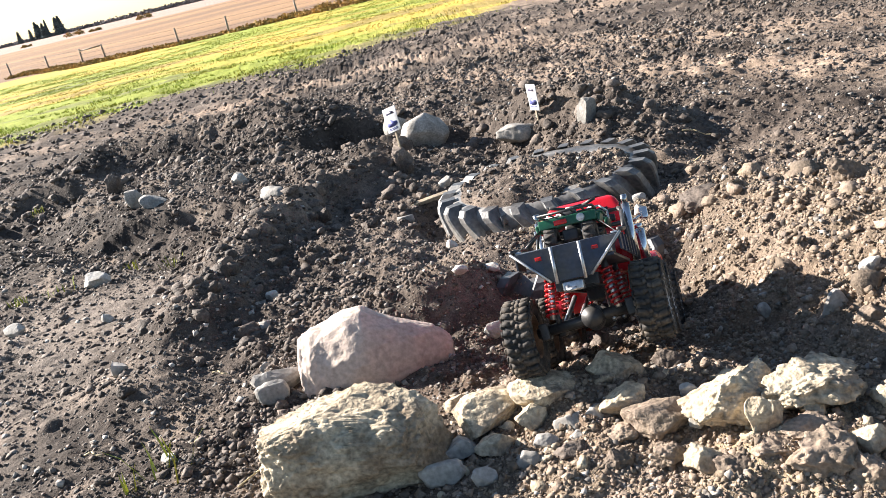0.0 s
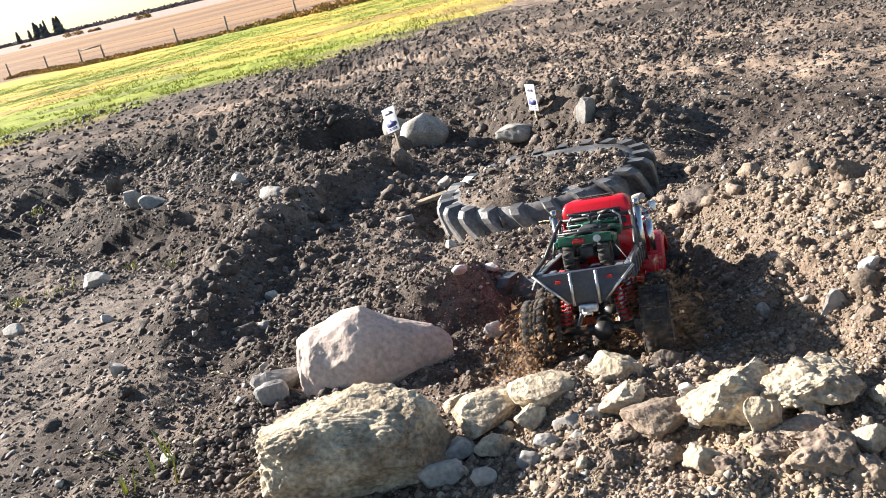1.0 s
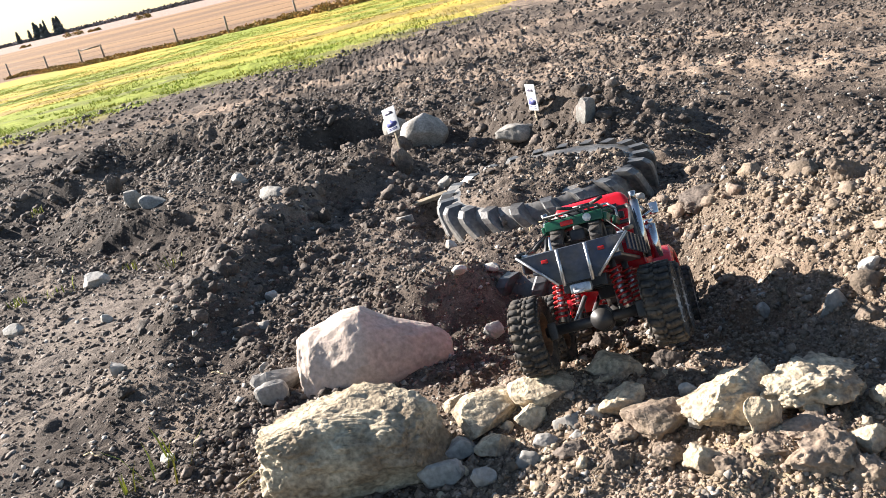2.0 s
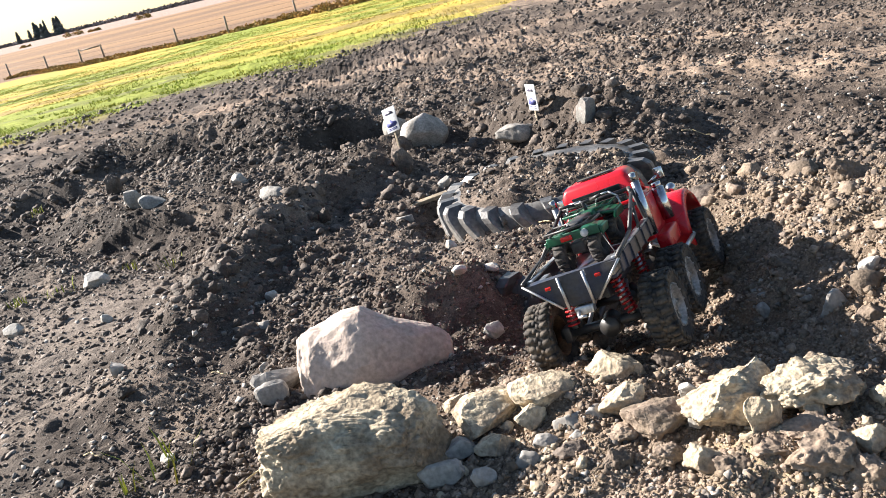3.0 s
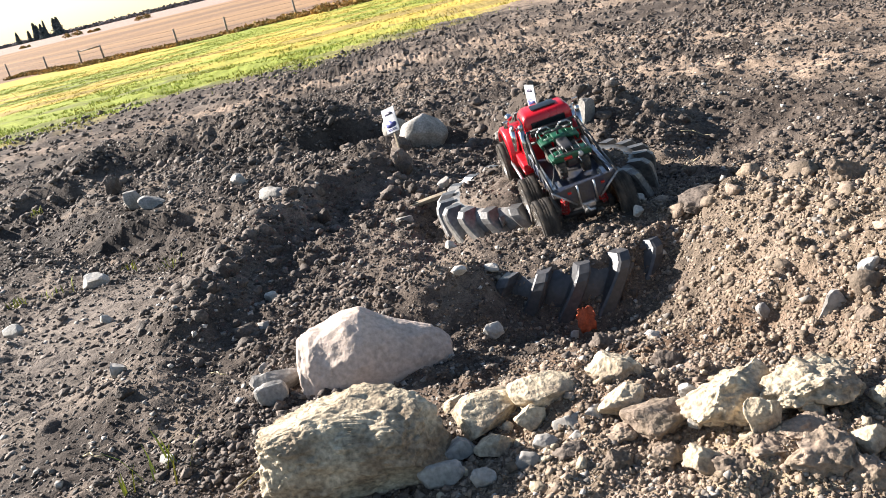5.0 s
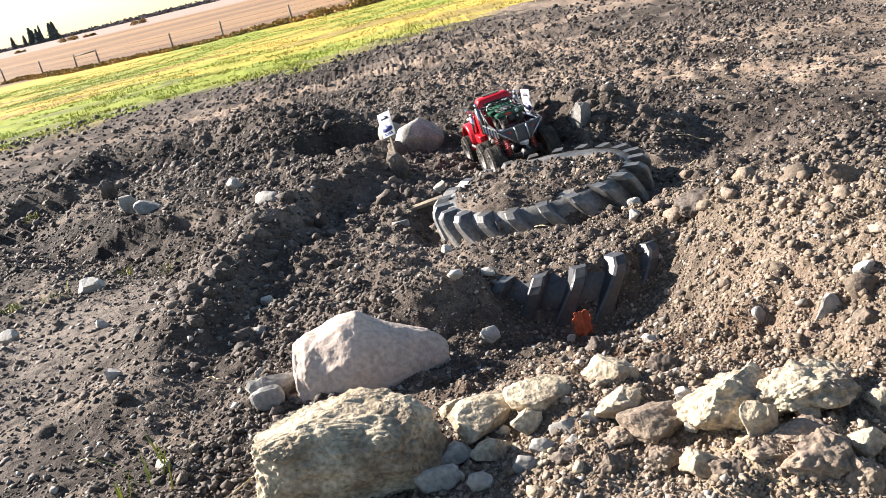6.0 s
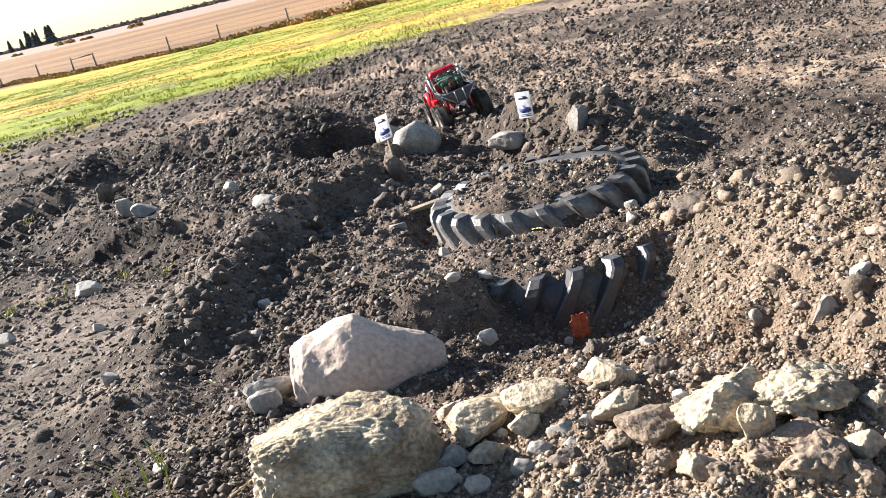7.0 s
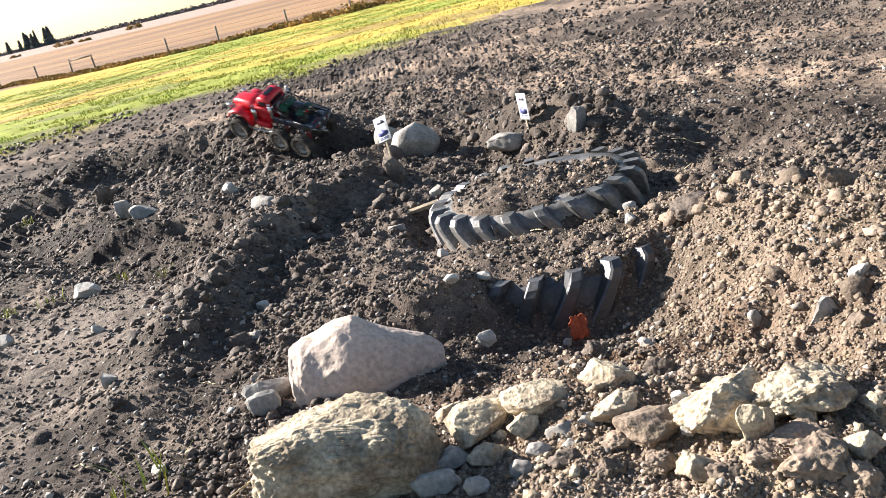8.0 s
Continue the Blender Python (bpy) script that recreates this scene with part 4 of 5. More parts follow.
def build_truck():
    t = new("model_truck")
    tagged(t, "red six-wheeled model truck with a green quad bike on its bed", "toy truck")
    # chassis and axles
    bm = bmesh.new()
    for s in (-1, 1):
        box(bm, (0.010, 0.56, 0.020), (s * 0.033, 0.085, 0.135), bevel=0.002)
    for y in (-0.19, -0.08, 0.05, 0.2, 0.35):
        box(bm, (0.07, 0.012, 0.014), (0, y, 0.135))
    box(bm, (0.05, 0.08, 0.04), (0, 0.1, 0.125), bevel=0.004)
    part("chassis_frame", bm, M_BLACK, t, smooth_faces=False)
    axles = []
    for y in (0.30, 0.0, -0.16):
        bm = bmesh.new()
        rod(bm, (-0.092, 0, 0), (0.092, 0, 0), 0.0095, 12)
        bmesh.ops.create_uvsphere(bm, u_segments=14, v_segments=8, radius=0.024, matrix=Matrix.Translation((0.012, 0, 0)) @ Matrix.Diagonal((0.8, 1.0, 1.0, 1)))
        rod(bm, (0.012, -0.030, 0), (0.012, -0.018, 0), 0.019, 12)
        for s in (-1, 1):
            box(bm, (0.016, 0.03, 0.03), (s * 0.078, 0, 0), bevel=0.003)
            box(bm, (0.008, 0.012, 0.03), (s * 0.05, 0, 0.018))
        axles.append(part("axle", bm, M_BLACK, t, at=pose(0, y, 0.07)))
        for s in (-1, 1):
            bm = bmesh.new()
            rod(bm, (s * 0.058, y - 0.012, 0.080), (s * 0.047, y - 0.004, 0.165), 0.006, 10)
            part("shock_absorber", bm, M_ALU, t)
            bm = bmesh.new()
            coil(bm, (s * 0.058, y - 0.012, 0.085), (s * 0.048, y - 0.005, 0.155), 0.0105, 0.0022, 8)
            part("spring", bm, M_SPRING, t, "red coil spring")
            bm = bmesh.new()
            rod(bm, (s * 0.045, y, 0.062), (s * 0.03, y + (0.10 if y != 0.30 else -0.10), 0.115), 0.0045, 8)
            part("suspension_link", bm, M_ALU, t)
    wheels = []
    for y in (0.30, 0.0, -0.16):
        for s in (-1, 1):
            wheels.append(wheel(t, s * 0.115, y, 0.07, s))
    # cab and bonnet
    bm = bmesh.new()
    loft(bm, [section(0.052, 0.082, 0.155, 0.245, 0.014), section(0.056, 0.084, 0.15, 0.248, 0.014), section(0.165, 0.084, 0.15, 0.242, 0.014), section(0.178, 0.08, 0.155, 0.235, 0.014)])
    part("cab_body", bm, M_RED, t, "glossy red cab")
    bm = bmesh.new()
    loft(bm, [section(0.060, 0.076, 0.240, 0.252, 0.004), section(0.058, 0.074, 0.25, 0.296, 0.014, 0.004), section(0.07, 0.0745, 0.25, 0.304, 0.018, 0.006), section(0.125, 0.0725, 0.25, 0.304, 0.018, 0.006), section(0.142, 0.070, 0.25, 0.292, 0.016, 0.003), section(0.155, 0.074, 0.24, 0.254, 0.004)])
    part("cab_roof", bm, M_RED, t, "glossy red rounded roof")
    bm = bmesh.new()
    box(bm, (0.075, 0.036, 0.003), (0, 0.100, 0.3105), bevel=0.001)
    part("roof_window", bm, M_SMOKE, t, "dark sunroof pane")
    bm = bmesh.new()
    box(bm, (0.105, 0.004, 0.026), (0, 0.0565, 0.270), (6, 0, 0), bevel=0.001)
    part("rear_window", bm, M_SMOKE, t, "dark rear window")
    for s in (-1, 1):
        bm = bmesh.new()
        box(bm, (0.003, 0.056, 0.030), (s * 0.0745, 0.098, 0.272), (0, s * 4, 0), bevel=0.001)
        part("side_window", bm, M_SMOKE, t)
        bm = bmesh.new()
        box(bm, (0.004, 0.078, 0.072), (s * 0.0845, 0.105, 0.200), bevel=0.002)
        part("door", bm, M_RED, t)
    bm = bmesh.new()
    box(bm, (0.118, 0.003, 0.030), (0, 0.150, 0.272), (-22, 0, 0), bevel=0.001)
    part("windscreen", bm, M_SMOKE, t)
    bm = bmesh.new()
    loft(bm, [section(0.165, 0.066, 0.15, 0.236, 0.03, 0.004), section(0.25, 0.058, 0.15, 0.230, 0.03, 0.004), section(0.345, 0.046, 0.15, 0.218, 0.026, 0.003), section(0.372, 0.040, 0.155, 0.206, 0.02), section(0.380, 0.030, 0.165, 0.195, 0.012)])
    part("bonnet", bm, M_RED, t, "glossy red rounded bonnet")
    for s in (-1, 1):
        rows = []
        for i in range(13):
            a = radians(-15 + 185 * i / 12)
            cy, cz = 0.295 - 0.088 * math.cos(a), 0.118 + 0.080 * math.sin(a)
            rows.append([(s * 0.045, cy, cz), (s * 0.112, cy, cz - 0.004), (s * 0.120, cy, cz - 0.016), (s * 0.116, cy, cz - 0.018), (s * 0.108, cy, cz - 0.010), (s * 0.045, cy, cz - 0.008)])
        part("fender", loft(bmesh.new(), rows), M_RED, t, "red arched front fender")
        bm = bmesh.new()
        bmesh.ops.create_uvsphere(bm, u_segments=14, v_segments=8, radius=0.013, matrix=Matrix.Translation((s * 0.07, 0.375, 0.192)) @ Matrix.Diagonal((1, 1.3, 1, 1)))
        part("headlight", bm, M_CHROME, t)
        bm = bmesh.new()
        rod(bm, (s * 0.088, 0.040, 0.165), (s * 0.088, 0.040, 0.278), 0.0085, 14)
        rod(bm, (s * 0.088, 0.040, 0.278), (s * 0.089, 0.036, 0.296), 0.0065, 12)
        part("exhaust_stack", bm, M_CHROME, t, "chrome exhaust stack")
        bm = bmesh.new()
        rod(bm, (s * 0.094, 0.165, 0.165), (s * 0.094, 0.165, 0.235), 0.013, 14)
        rod(bm, (s * 0.094, 0.165, 0.235), (s * 0.094, 0.165, 0.246), 0.010, 14)
        part("air_cleaner", bm, M_CHROME, t)
        bm = bmesh.new()
        box(bm, (0.028, 0.10, 0.034), (s * 0.094, 0.115, 0.138), bevel=0.005)
        part("side_tank", bm, M_RED, t)
        bm = bmesh.new()
        pipe(bm, [(s * 0.10, 0.235, 0.112), (s * 0.118, 0.22, 0.104), (s * 0.118, 0.07, 0.104), (s * 0.10, 0.055, 0.112)], 0.005)
        part("rock_slider", bm, M_ALU, t)
        bm = bmesh.new()
        rod(bm, (s * 0.084, 0.145, 0.25), (s * 0.108, 0.15, 0.262), 0.003, 6)
        box(bm, (0.018, 0.006, 0.024), (s * 0.112, 0.15, 0.265), bevel=0.002)
        part("mirror", bm, M_CHROME, t)
    bm = bmesh.new()
    box(bm, (0.13, 0.014, 0.020), (0, 0.398, 0.140), bevel=0.004)
    pipe(bm, [(-0.045, 0.398, 0.145), (-0.045, 0.402, 0.185), (0.045, 0.402, 0.185), (0.045, 0.398, 0.145)], 0.004)
    part("front_bumper", bm, M_BLACK, t)
    # bed
    bm = bmesh.new()
    box(bm, (0.150, 0.270, 0.006), (0, -0.095, 0.168), bevel=0.001)
    part("bed_floor", bm, M_PANEL, t)
    for s in (-1, 1):
        bm = bmesh.new()
        box(bm, (0.004, 0.262, 0.028), (s * 0.089, -0.100, 0.186), bevel=0.001)
        for y in (-0.2, -0.15, -0.1, -0.05, 0.0):
            box(bm, (0.005, 0.006, 0.03), (s * 0.0915, y, 0.186))
        part("bed_side", bm, M_PANEL, t, smooth_faces=False)
        bm = bmesh.new()
        box(bm, (0.012, 0.262, 0.004), (s * 0.083, -0.100, 0.2015), bevel=0.001)
        part("bed_rail", bm, M_ALU, t, "silver top rail of the bed")
        bm = bmesh.new()
        box(bm, (0.020, 0.055, 0.018), (s * 0.064, -0.205, 0.180), bevel=0.002)
        box(bm, (0.014, 0.040, 0.010), (s * 0.064, -0.205, 0.193), bevel=0.002)
        part("tool_box", bm, M_ALU, t, "silver tool box")
        # cage rails
        bm = bmesh.new()
        pipe(bm, [(s * 0.092, -0.245, 0.203), (s * 0.090, -0.12, 0.215), (s * 0.080, 0.015, 0.262), (s * 0.074, 0.030, 0.272)], 0.004)
        pipe(bm, [(s * 0.088, -0.05, 0.198), (s * 0.082, -0.012, 0.252)], 0.0035)
        pipe(bm, [(s * 0.088, 0.03, 0.17), (s * 0.078, 0.030, 0.268)], 0.004)
        part("cage_rail", bm, M_BLACK, t)
        bm = bmesh.new()
        pipe(bm, [(s * 0.055, 0.010, 0.236), (s * 0.055, 0.005, 0.268), (s * 0.042, 0.003, 0.281), (s * 0.020, 0.003, 0.281), (s * 0.010, 0.005, 0.268), (s * 0.010, 0.010, 0.236)], 0.0021)
        part("cage_hoop", bm, M_ALU, t, "silver seat hoop")
    bm = bmesh.new()
    pipe(bm, [(-0.078, 0.030, 0.270), (0.078, 0.030, 0.270)], 0.004)
    pipe(bm, [(-0.082, 0.012, 0.240), (0.082, 0.012, 0.240)], 0.004)
    part("cage_bar", bm, M_BLACK, t)
    bm = bmesh.new()
    box(bm, (0.13, 0.012, 0.014), (0, 0.036, 0.256), bevel=0.002)
    for i in range(10):
        box(bm, (0.008, 0.004, 0.010), (-0.054 + i * 0.012, 0.028, 0.256), bevel=0.001)
    part("light_bar", bm, M_BLACK, t, "black light bar with many lenses")
    # sloping tail panel with slots and ribs
    top, bot = 0.200, 0.140
    bm = bmesh.new()
    prof = [(-0.092, -0.236, top), (0.092, -0.236, top), (0.096, -0.246, top - 0.003), (0.034, -0.240, bot), (-0.034, -0.240, bot), (-0.096, -0.246, top - 0.003)]
    back = [(x, y + 0.006, z) for x, y, z in prof]
    vs = [bm.verts.new(p) for p in prof]
    vb = [bm.verts.new(p) for p in back]
    bm.faces.new(vs), bm.faces.new(vb[::-1])
    for i in range(6):
        j = (i + 1) % 6
        bm.faces.new((vs[i], vb[i], vb[j], vs[j]))
    bmesh.ops.recalc_face_normals(bm, faces=bm.faces)
    panel = part("tail_panel", bm, M_PANEL, t, "dark blue-black sloping tail panel", smooth_faces=False)
    for s in (-1, 1):
        bm = bmesh.new()
        rod(bm, (s * 0.024, -0.2475, top - 0.002), (s * 0.024, -0.2455, bot - 0.004), 0.003, 8)
        part("rib", bm, M_ALU, panel, "silver rib")
        bm = bmesh.new()
        box(bm, (0.011, 0.004, 0.006), (s * 0.048, -0.2455, 0.183), bevel=0.001)
        part("tail_light", bm, M_LENS, panel, "small red tail light")
        bm = bmesh.new()
        pipe(bm, [(s * 0.094, -0.246, top), (s * 0.034, -0.244, bot)], 0.0025)
        part("edge_trim", bm, M_ALU, panel)
    bm = bmesh.new()
    box(bm, (0.035, 0.02, 0.016), (0, -0.235, 0.128), bevel=0.003)
    pipe(bm, [(-0.01, -0.245, 0.128), (-0.006, -0.262, 0.122), (0.008, -0.262, 0.122)], 0.003)
    part("tow_hook", bm, M_ALU, t)
    # cargo: quad bike
    bm = bmesh.new()
    box(bm, (0.030, 0.15, 0.022), (0, -0.10, 0.212), bevel=0.004)
    box(bm, (0.034, 0.05, 0.03), (0, -0.09, 0.222), bevel=0.005)
    for y in (-0.165, -0.035):
        rod(bm, (-0.036, y, 0.2025), (0.036, y, 0.2025), 0.004, 8)
    quad = part("quad_bike", bm, M_BLACK, t, "green and black model quad bike")
    q = []
    for x in (-0.036, 0.036):
        for y in (-0.165, -0.035):
            bm = bmesh.new()
            ring_mesh(bm, [(0.012, -0.010), (0.026, -0.012), (0.030, -0.008), (0.030, 0.008), (0.026, 0.012), (0.012, 0.010)], n=24)
            for i in range(16):
                a = 360 * i / 16
                k = len(bm.verts)
                box(bm, (0.020, 0.005, 0.004), (0, 0, 0.031), (0, 0, 12 if i % 2 else -12))
                bm.verts.ensure_lookup_table()
                for v in bm.verts[k:]:
                    v.co = pose(0, 0, 0, a) @ v.co
            q.append(part("tyre", bm, M_TYRE, quad, "small knobbly tyre of the quad bike", at=pose(x, y, 0.2025)))
    for y, l, z in ((-0.158, 0.044, 0.242), (-0.036, 0.056, 0.244)):
        for s in (-1, 1):
            bm = bmesh.new()
            box(bm, (0.040, l, 0.006), (s * 0.037, y, z), (0, s * 10, 0), bevel=0.002)
            box(bm, (0.007, l, 0.016), (s * 0.057, y, z - 0.010), (0, s * 14, 0), bevel=0.002)
            part("fender", bm, M_GREEN, quad, "green plastic quad fender")
    bm = bmesh.new()
    box(bm, (0.042, 0.05, 0.022), (0, -0.045, 0.248), bevel=0.006)
    part("nose_cover", bm, M_GREEN, quad, "green nose cover")
    bm = bmesh.new()
    box(bm, (0.108, 0.006, 0.018), (0, -0.181, 0.238), bevel=0.002)
    part("rear_cover", bm, M_GREEN, quad, "green rear cover")
    bm = bmesh.new()
    box(bm, (0.034, 0.078, 0.016), (0, -0.118, 0.250), bevel=0.006)
    part("seat", bm, M_BLACK, quad)
    bm = bmesh.new()
    pipe(bm, [(-0.045, -0.072, 0.282), (-0.018, -0.058, 0.276), (0.018, -0.058, 0.276), (0.045, -0.072, 0.282)], 0.0035)
    rod(bm, (0, -0.045, 0.245), (0, -0.06, 0.276), 0.004, 8)
    part("handlebar", bm, M_BLACK, quad)
    for y0, y1, z in ((-0.19, -0.135, 0.255), (-0.062, -0.01, 0.257)):
        bm = bmesh.new()
        pipe(bm, [(-0.05, y0, z), (0.05, y0, z), (0.05, y1, z), (-0.05, y1, z), (-0.05, y0, z)], 0.0025)
        for x in (-0.03, -0.01, 0.01, 0.03):
            rod(bm, (x, y0, z), (x, y1, z), 0.0018, 6)
        part("rack", bm, M_BLACK if y0 < -0.1 else M_GREEN, quad)
    bm = bmesh.new()
    box(bm, (0.024, 0.006, 0.009), (-0.012, -0.186, 0.237), bevel=0.002)
    part("tail_light", bm, M_LENS, quad, "red tail light of the quad")
    bm = bmesh.new()
    rod(bm, (0.026, -0.189, 0.238), (0.026, -0.183, 0.238), 0.0075, 16)
    part("lamp", bm, M_WHITE, quad, "round white lamp")
    bm = bmesh.new()
    rod(bm, (0.028, -0.185, 0.212), (0.024, -0.12, 0.214), 0.006, 12)
    part("muffler", bm, M_CHROME, quad)
    quad.matrix_basis = Matrix.Translation((0, 0.014, 0.018)) @ Matrix.Diagonal((0.96, 0.96, 0.96, 1))
    bm = bmesh.new()
    box(bm, (0.07, 0.006, 0.008), (0, -0.205, 0.176), bevel=0.002)
    part("bed_stop", bm, M_SPRING, t)
    bm = bmesh.new()
    box(bm, (0.06, 0.05, 0.003), (0.0, -0.205, 0.1725), bevel=0.001)
    part("bed_plate", bm, M_ALU, t, "bright checker plate")
    for s in (-1, 1):
        bm = bmesh.new()
        pipe(bm, [(s * 0.088, -0.225, 0.20), (s * 0.045, -0.145, 0.245)], 0.0012, 5)
        part("tie_down", bm, M_BLACK, t)
    return t, wheels, axles


truck, truck_wheels, truck_axles = build_truck()


# ---- grass ----
M_GRASS = material("green_grass", (0.36, 0.42, 0.07), 0.8, vary=0.25, scale=1.5, fine=20, tint=(0.32, 0.27, 0.05), rnd=0.3, spec=0.2)
M_DRYGRASS = material("yellow_stubble", (0.60, 0.46, 0.13), 0.85, vary=0.25, scale=1.5, fine=20, tint=(0.34, 0.26, 0.07), rnd=0.3, spec=0.2)


def grass_field(name, n, mat, seed, green, label):
    rng = np.random.default_rng(seed)
    y = 9.0 + 48 * rng.uniform(0, 1, n) ** 2.2
    x = rng.uniform(-1.0, 0.35, n) * (y * 0.62)
    edge = 9.6 + 0.42 * np.maximum(x + 4.5, -3) + 0.045 * np.maximum(x + 4, 0) ** 2.0 + 2.6 * fbm(x * 0.8, y * 0.5, 91, 4)
    patch = smooth(-0.12, 0.14, fbm(x * 0.22, y * 0.22 - 0.05 * x, 95, 4))
    keep = (y > edge + rng.normal(0.2, 0.7, n)) & ((patch < rng.uniform(0, 1, n)) == green) & (fbm(x * 1.5, y * 1.5, 44, 3) > -0.02)
    x, y = x[keep], y[keep]
    z = terrain(x, y)
    k = len(x)
    h = (0.010 + 0.020 * rng.uniform(0, 1, k) ** 2) * (1 + y / 40) * (1.0 if green else 0.75)
    w = 0.005 + 0.0005 * y
    a = rng.uniform(0, 2 * np.pi, k)
    lean = rng.uniform(0.2, 0.9, k) * h
    b0 = np.stack([x - np.sin(a) * w, y + np.cos(a) * w, z - 0.01], -1)
    b1 = np.stack([x + np.sin(a) * w, y - np.cos(a) * w, z - 0.01], -1)
    tip = np.stack([x + np.cos(a) * lean, y + np.sin(a) * lean, z + h], -1)
    co = np.stack([b0, b1, tip], 1).reshape(-1, 3)
    me = bpy.data.meshes.new(name)
    me.vertices.add(len(co)), me.loops.add(len(co)), me.polygons.add(k)
    me.vertices.foreach_set("co", co.astype(np.float32).ravel())
    me.loops.foreach_set("vertex_index", np.arange(len(co), dtype=np.int32))
    me.polygons.foreach_set("loop_start", (np.arange(k) * 3).astype(np.int32))
    me.update(calc_edges=True)
    me.materials.append(mat)
    return tagged(new(name, me), label, "grass", kind="stuff")


grass_field("green_grass", 170000, M_GRASS, 3, True, "short green grass in patches beyond the bare soil")
grass_field("dry_grass", 150000, M_DRYGRASS, 4, False, "yellowed dry grass in patches beyond the bare soil")
for i, (x, y, n, h) in enumerate(((-0.60, 1.31, 7, 0.09), (-0.545, 1.34, 6, 0.08), (-1.15, 3.08, 14, 0.06), (-1.02, 3.12, 10, 0.06), (-1.40, 2.68, 16, 0.04), (-1.30, 2.72, 12, 0.04), (-2.1, 4.6, 16, 0.05))):
    tb = new("grass_tuft", tuft_mesh(60 + i, n, 0.022, h, 0.0022, M_GRASS, "grass_tuft"))
    tb.matrix_basis = pose(x, y, height(x, y))
    tagged(tb, "sparse yellow-green grass blades growing from bare soil", "grass", kind="stuff")


# ---- loose clods and pebbles ----
def scatter(name, n, seed, smin, smax, mat, pick, label, level=1, spread=1.0):
    """Loose lumps on the soil, all in one mesh; pick(x, y) gives the chance of a lump."""
    rng = np.random.default_rng(seed)
    bm = bmesh.new()
    if level == 1:
        bmesh.ops.create_cube(bm, size=1.25)
        bmesh.ops.triangulate(bm, faces=bm.faces[:])
    elif level:
        bmesh.ops.create_icosphere(bm, subdivisions=level, radius=1.0)
    else:
        bmesh.ops.create_cone(bm, cap_ends=True, segments=4, radius1=1.0, radius2=0.4, depth=1.4)
        bmesh.ops.triangulate(bm, faces=bm.faces[:])
    bv = np.array([v.co[:] for v in bm.verts])
    bf = np.array([[v.index for v in f.verts] for f in bm.faces])
    bm.free()
    d = 0.85 + (6.5 if spread > 0.4 else 11) * rng.uniform(0, 1, n) ** (1.7 * spread)
    th = rng.uniform(-0.62, 0.66, n)
    x, y = d * np.sin(th), d * np.cos(th)
    keep = rng.uniform(0, 1, n) < pick(x, y)
    x, y, d = x[keep], y[keep], d[keep]
    k = len(x)
    s = (smin + (smax - smin) * rng.uniform(0, 1, k) ** 3) * (0.8 + 0.14 * d)
    z = terrain(x, y) + s * 0.05
    q = rng.normal(0, 1, (k, 4))
    q /= np.linalg.norm(q, axis=1, keepdims=True)
    w, a, b_, c = q.T
    R = np.stack([1 - 2 * (b_ * b_ + c * c), 2 * (a * b_ - w * c), 2 * (a * c + w * b_), 2 * (a * b_ + w * c), 1 - 2 * (a * a + c * c), 2 * (b_ * c - w * a), 2 * (a * c - w * b_), 2 * (b_ * c + w * a), 1 - 2 * (a * a + b_ * b_)], -1).reshape(k, 3, 3)
    jit = bv[None] * (1 + rng.uniform(-0.42, 0.25, (k, len(bv), 1))) * (s[:, None, None] * rng.uniform(0.6, 1.15, (k, 1, 3)))
    co = np.einsum("kij,kvj->kvi", R, jit)
    co[..., 2] *= 0.8
    co += np.stack([x, y, z], -1)[:, None]
    fa = (bf[None] + (np.arange(k) * len(bv))[:, None, None]).reshape(-1, 3)
    me = bpy.data.meshes.new(name)
    me.vertices.add(k * len(bv)), me.loops.add(fa.size), me.polygons.add(len(fa))
    me.vertices.foreach_set("co", co.astype(np.float32).ravel())
    me.loops.foreach_set("vertex_index", fa.astype(np.int32).ravel())
    me.polygons.foreach_set("loop_start", (np.arange(len(fa)) * 3).astype(np.int32))
    me.update(calc_edges=True)
    me.materials.append(mat)
    return tagged(new(name, me), label, "soil lumps", kind="stuff")


def on_clay(x, y):
    return np.clip(1.8 * bell(x, y, 0.85, 1.35, 0.34, 0.6, 8) + 1.2 * bell(x, y, 0.38, 1.05, 0.4, 0.16, -8), 0, 1)


def on_dark(x, y):
    return np.clip(roughness(x, y) - 0.9 * on_clay(x, y), 0, 1)


RIDGES = [(-0.66, 2.1, 1), (-0.55, 2.6, 1), (-0.35, 3.0, 1), (-0.05, 3.0, 1)]
scatter("dark_crumbs", 150000, 11, 0.0022, 0.009, M_CLOD, lambda x, y: on_dark(x, y), "loose dark crumbs of soil", 0)
scatter("dark_clods", 70000, 15, 0.0035, 0.016, M_CLOD, lambda x, y: on_dark(x, y) * (fbm(x * 3, y * 3, 5, 3) > -0.03), "loose dark clods of soil", 1)
scatter("clay_crumbs", 420000, 12, 0.0018, 0.0065, M_DRYCLOD, lambda x, y: on_clay(x, y), "loose dry crumbs of tan clay", 0, 0.6)
scatter("clay_clods", 75000, 16, 0.0035, 0.012, M_DRYCLOD, lambda x, y: on_clay(x, y), "loose dry clods of tan clay", 1, 0.6)
scatter("pebbles", 13000, 13, 0.0025, 0.011, M_PEBBLE, lambda x, y: 0.35 + 0.5 * roughness(x, y), "small grey and pale pebbles", 1)
